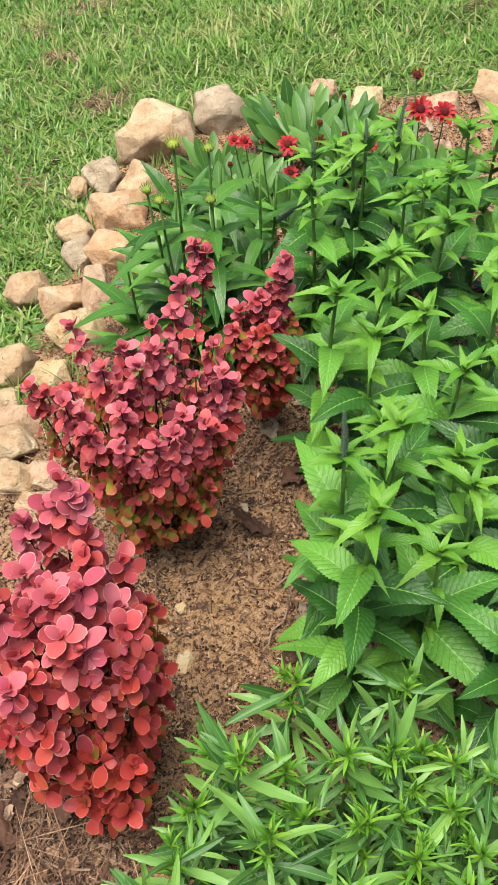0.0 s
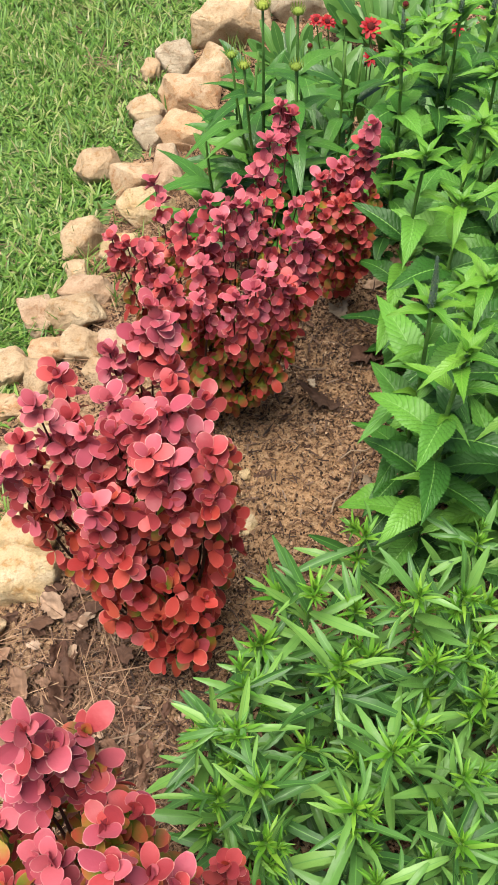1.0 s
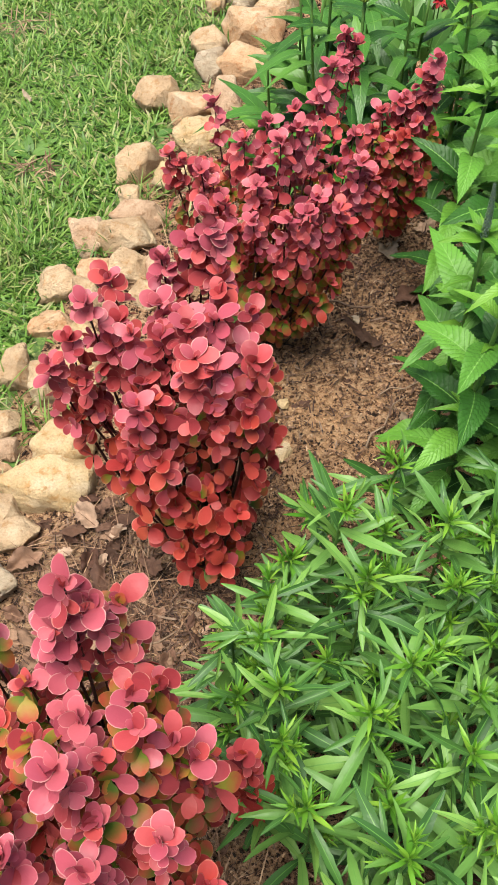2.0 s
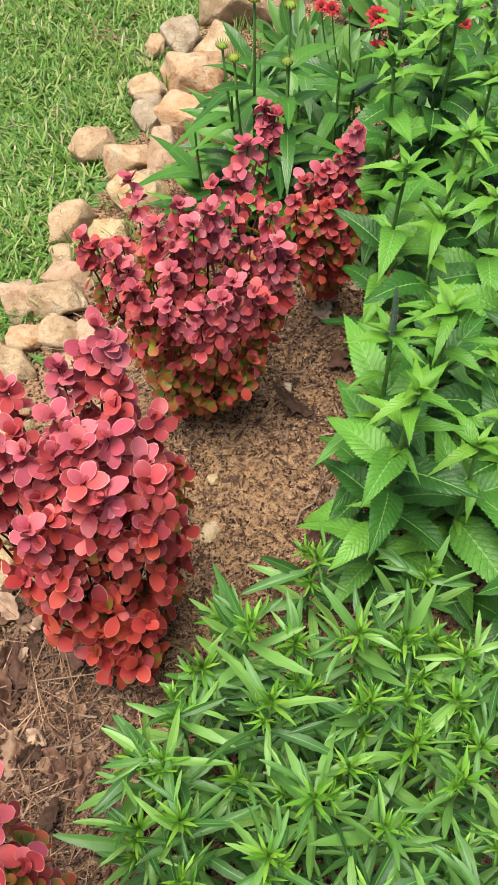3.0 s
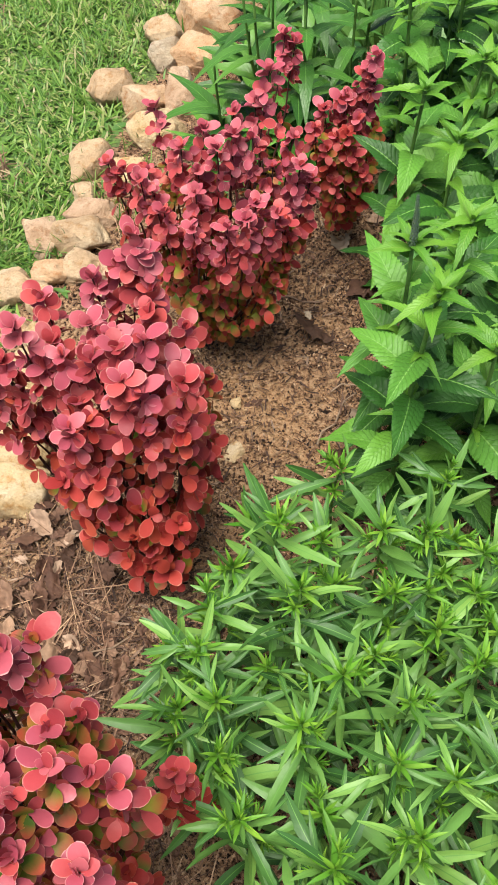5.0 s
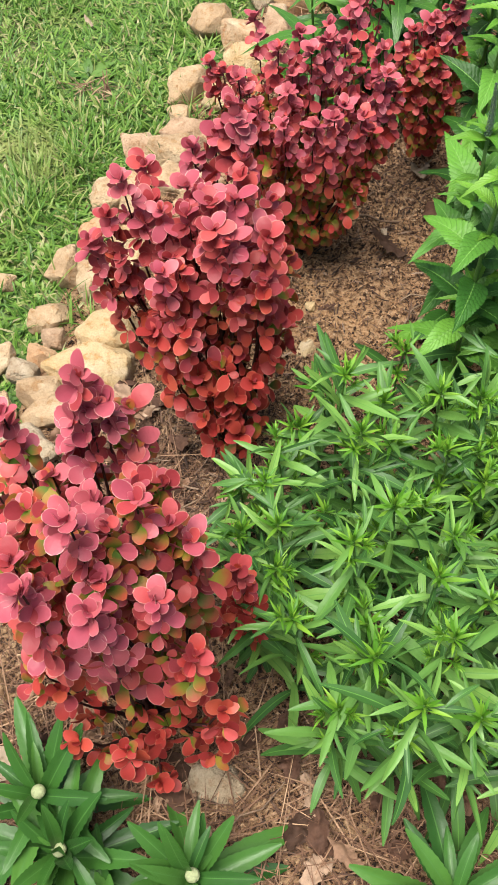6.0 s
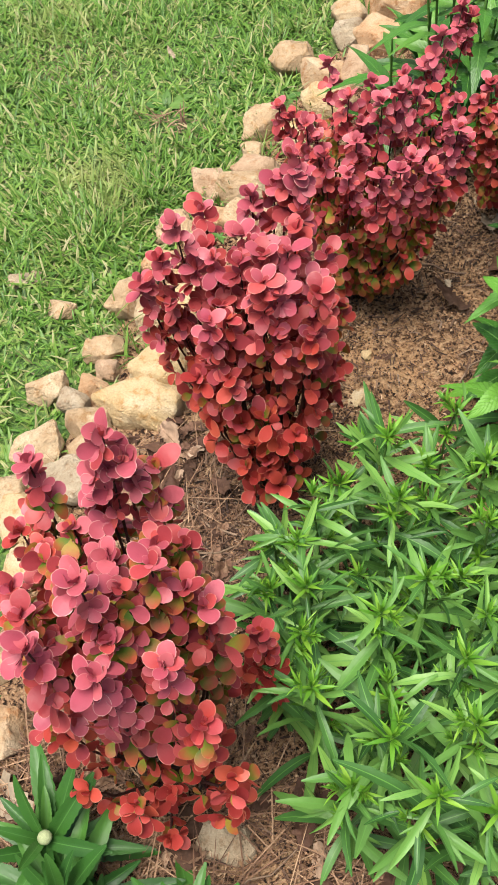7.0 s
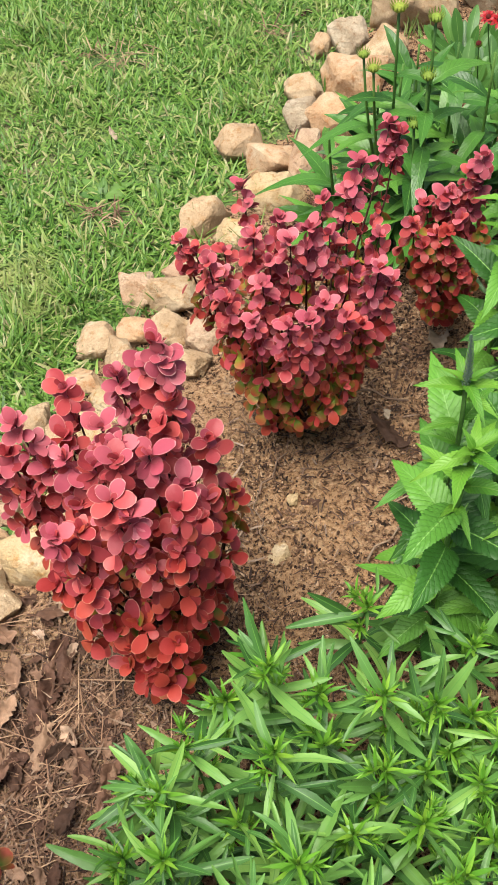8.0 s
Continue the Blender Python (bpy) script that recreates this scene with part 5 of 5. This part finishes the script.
def strips(name, spots, material, label, category):
    """Many bent ribbons in one mesh: (x, y, z, turn, rise, length, width, bow)."""
    n = len(spots)
    s = np.array(spots)
    d = np.stack([np.cos(s[:, 3]), np.sin(s[:, 3])], 1)
    side = np.stack([-d[:, 1], d[:, 0]], 1)
    k = np.array([0.0, 0.38, 0.72, 1.0])
    wide = np.array([0.8, 1.0, 0.7, 0.12])
    verts = np.zeros((n, 8, 3))
    uvs = np.zeros((n, 8, 2))
    for i in range(4):
        along = s[:, 5] * k[i]
        flat = along * np.cos(s[:, 4])
        high = along * np.sin(s[:, 4]) - s[:, 7] * s[:, 5] * k[i] ** 2
        for e, sign in ((0, -0.5), (1, 0.5)):
            w = sign * s[:, 6] * wide[i]
            verts[:, 2 * i + e, 0] = s[:, 0] + d[:, 0] * flat + side[:, 0] * w
            verts[:, 2 * i + e, 1] = s[:, 1] + d[:, 1] * flat + side[:, 1] * w
            verts[:, 2 * i + e, 2] = s[:, 2] + high + 0.12 * abs(w)
            uvs[:, 2 * i + e] = (e, k[i])
    one = np.array([[0, 1, 3, 2], [2, 3, 5, 4], [4, 5, 7, 6]])
    faces = (one[None] + 8 * np.arange(n)[:, None, None]).reshape(-1, 4)
    me = mesh_from(name, verts.reshape(-1, 3).tolist(), faces.tolist(), material, uvs.reshape(-1, 2))
    return tagged(new(name, me), label, category, kind="stuff")


WORN = ((-0.667, 3.25, 0.04, 130), (-0.486, 2.90, 0.045, 150), (-0.613, 3.66, 0.05, 130), (-0.775, 3.5, 0.03, 50), (0.66, 3.30, 0.03, 60), (-0.76, 1.66, 0.04, 50), (-0.63, 2.46, 0.025, 30), (-1.0, 2.3, 0.05, 50))
lawn = random.Random(21)
blades = []
while len(blades) < 138000:
    y = 0.6 + 3.9 * lawn.random()
    x = lawn.uniform(-1.6, 1.0) if y > 2.7 else lawn.uniform(-1.7, -0.38)
    m = bed_margin(x, y)
    if m > -0.015 and lawn.random() > 0.05 * (m < 0.06):
        continue
    thick = noise.noise(Vector((x * 3, y * 3, 0))) + 0.5 * noise.noise(Vector((x * 11, y * 11, 4)))
    if thick < -0.2 and lawn.random() < 0.4:
        continue
    if any(math.hypot(x - a, (y - b) * 1.4) < 2.1 * rad for a, b, rad, count in WORN) and lawn.random() < 0.8:
        continue
    tall = (1.0 + 0.5 * noise.noise(Vector((x * 5, y * 5, 9)))) * (1.0 + 0.45 * min(1.0, max(0.0, (y - 2.2) / 0.8)))
    blades.append((x, y, slope(x, y) - 0.006 + 0.012 * noise.noise(Vector((x, y, 0)) * 4), lawn.uniform(0, 6.283), lawn.uniform(0.15, 1.2), lawn.uniform(0.024, 0.074) * tall, lawn.uniform(0.0026, 0.0068), lawn.uniform(0.1, 0.8)))
while len(blades) < 143000:
    x, y = lawn.gauss(-0.6, 1.6), lawn.gauss(2.4, 1.9)
    if -1.65 < x < 1.0 and 0.6 < y < 4.5 and (y > 2.7 or x < -0.38):
        continue
    if x < 0.9 and -0.65 < y < 2.75 and bed_margin(x, y) > -0.02:
        continue
    blades.append((x, y, slope(x, y) - 0.004, lawn.uniform(0, 6.283), lawn.uniform(0.15, 1.2), lawn.uniform(0.03, 0.08), lawn.uniform(0.004, 0.008), lawn.uniform(0.1, 0.8)))
for cx, cy, rad, count in ((-0.80, 1.30, 0.12, 300), (-0.78, 1.22, 0.1, 200), (-0.72, 1.42, 0.1, 200)):
    for k in range(count):
        x, y = lawn.gauss(cx, rad * 0.5), lawn.gauss(cy, rad * 0.5)
        if bed_margin(x, y) < -0.02:
            blades.append((x, y, slope(x, y), math.atan2(y - cy, x - cx) + lawn.gauss(0, 0.5), lawn.uniform(0.5, 1.3), lawn.uniform(0.04, 0.08), lawn.uniform(0.0025, 0.0045), lawn.uniform(0.1, 0.5)))
strips("lawn_grass", blades, GRASS, "short patchy green lawn grass with straw-coloured blades", "grass")

thatch = random.Random(26)
dry = []
for x, y, rad, count in WORN:
    for k in range(count):
        px, py = thatch.gauss(x, rad), thatch.gauss(y, rad * 0.6)
        dry.append((px, py, slope(px, py) + thatch.uniform(0.0, 0.026), thatch.uniform(0, 6.283), thatch.uniform(-0.1, 0.9), thatch.uniform(0.03, 0.08), thatch.uniform(0.0025, 0.0045), thatch.uniform(0.1, 0.7)))
strips("dead_grass", dry, THATCH, "small tangles of dead brown grass in the lawn", "grass")

tuft = random.Random(23)
edge_blades = []
for x, y in ((-0.54, 1.64), (-0.5, 1.58), (-0.42, 1.50), (-0.56, 1.40), (-0.6, 0.98), (-0.53, 0.95), (-0.40, 1.62), (-0.35, 2.55), (-0.28, 2.5), (-0.55, 2.3), (-0.30, 1.95), (-0.45, 1.75)):
    for k in range(26):
        edge_blades.append((tuft.gauss(x, 0.02), tuft.gauss(y, 0.02), slope(x, y), tuft.uniform(0, 6.283), tuft.uniform(0.6, 1.4), tuft.uniform(0.04, 0.10), tuft.uniform(0.002, 0.0035), tuft.uniform(0.05, 0.4)))
strips("edge_grass", edge_blades, GRASS, "tufts of grass growing between the edging stones", "grass")

straw = random.Random(22)
needles = []
while len(needles) < 4000:
    k = straw.random()
    if k < 0.22:
        x, y = straw.gauss(-0.34, 0.07), straw.gauss(0.52, 0.16)
    elif k < 0.62:
        x, y = straw.uniform(-0.42, 0.30), straw.uniform(-0.05, 0.30)
    elif k < 0.74:
        x, y = straw.gauss(-0.36, 0.06), straw.gauss(1.75, 0.2)
    elif k < 0.85:
        x, y = straw.uniform(0.3, 0.75), straw.uniform(0.8, 2.8)
    else:
        x, y = straw.uniform(-0.5, 0.3), straw.uniform(0.2, 2.6)
    if bed_margin(x, y) < 0.03:
        continue
    if -0.25 < x < 0.05 and (0.72 < y < 1.4 or 0.38 < y < 0.62) and straw.random() < 0.75:
        continue
    needles.append((x, y, ground_z(x, y) + straw.uniform(0.002, 0.014), straw.uniform(0, 6.283), straw.uniform(-0.05, 0.12), straw.uniform(0.03, 0.13), straw.uniform(0.0010, 0.0019), straw.uniform(0.0, 0.06)))
strips("pine_straw", needles, STRAW, "loose tan pine straw strewn over the mulch", "straw")


BARK = plain_material("bark_shred", [(0.0, (0.02, 0.011, 0.008)), (0.45, (0.084, 0.046, 0.031)), (0.8, (0.182, 0.112, 0.073)), (1.0, (0.322, 0.231, 0.164))], 0.85, 140.0, 0.8, island=True, dark=0.6)
shred = random.Random(25)
shreds = []
while len(shreds) < 17000:
    k = shred.random()
    if k < 0.32:
        x, y = shred.gauss(-0.32, 0.09), shred.gauss(0.55, 0.15)
    elif k < 0.6:
        x, y = shred.uniform(-0.34, 0.12), shred.uniform(0.62, 1.62)
        if math.hypot(x + 0.09, (y - 0.99) * 0.8) < 0.11 and shred.random() < 0.7:
            continue
    elif k < 0.75:
        x, y = shred.uniform(-0.42, 0.30), shred.uniform(-0.05, 0.34)
    else:
        x, y = shred.uniform(-0.45, 0.5), shred.uniform(0.3, 2.7)
    if bed_margin(x, y) < 0.03:
        continue
    big = shred.random() ** 3.2
    shreds.append((x, y, ground_z(x, y) + shred.uniform(0.001, 0.012), shred.uniform(0, 6.283), shred.uniform(-0.1, 0.35), 0.004 + 0.028 * big, 0.0007 + 0.0035 * big * shred.random(), shred.uniform(-0.5, 0.8)))
strips("bark_shreds", shreds, BARK, "shredded reddish brown bark and leaf bits in the mulch", "mulch")


def chips():
    r = random.Random(24)
    verts, faces = [], []
    count = 0
    while count < 45000:
        x, y = (r.uniform(-0.6, 0.6), -0.05 + 2.9 * r.random() ** 1.3) if r.random() < 0.62 else (r.uniform(-0.26, 0.12), r.uniform(0.75, 1.6)) if r.random() < 0.6 else (r.uniform(-0.42, 0.15), r.uniform(0.1, 0.85))
        if bed_margin(x, y) < 0.02:
            continue
        drifted = noise.noise(Vector((x, y, 2)) * 16) + 0.6 * noise.noise(Vector((x, y, 5)) * 47)
        bare = max(0.0, 1 - math.hypot(x + 0.07, (y - 1.03) * 0.7) / 0.16)
        if (drifted < 0.12 + 0.12 * bare and r.random() < 0.6) or r.random() < 0.55 * bare:
            continue
        count += 1
        w = r.uniform(0.0007, 0.0021)
        l, h = w * r.uniform(0.8, 1.5) + 0.006 * r.random() ** 9, w * r.uniform(0.5, 1.1)
        m = pose(x, y, ground_z(x, y) + r.uniform(0.002, 0.006), r.uniform(-35, 35), r.uniform(-35, 35), r.uniform(0, 360))
        n = len(verts)
        for cz, shrink in ((-h, 1.0), (h, 0.75)):
            for cx, cy in ((-1, -1), (1, -0.8), (0.8, 1), (-0.9, 0.7)):
                verts.append(tuple(m @ Vector((cx * l * shrink * r.uniform(0.45, 1.15), cy * w * shrink * r.uniform(0.45, 1.25), cz))))
        faces += [(n + 4, n + 5, n + 6, n + 7), (n, n + 1, n + 5, n + 4), (n + 1, n + 2, n + 6, n + 5), (n + 2, n + 3, n + 7, n + 6), (n + 3, n, n + 4, n + 7)]
    tagged(new("mulch_chips", mesh_from("mulch_chips", verts, faces, CHIP, smooth=False)), "crumbled brown bark mulch and soil crumbs", "mulch", kind="stuff")


chips()
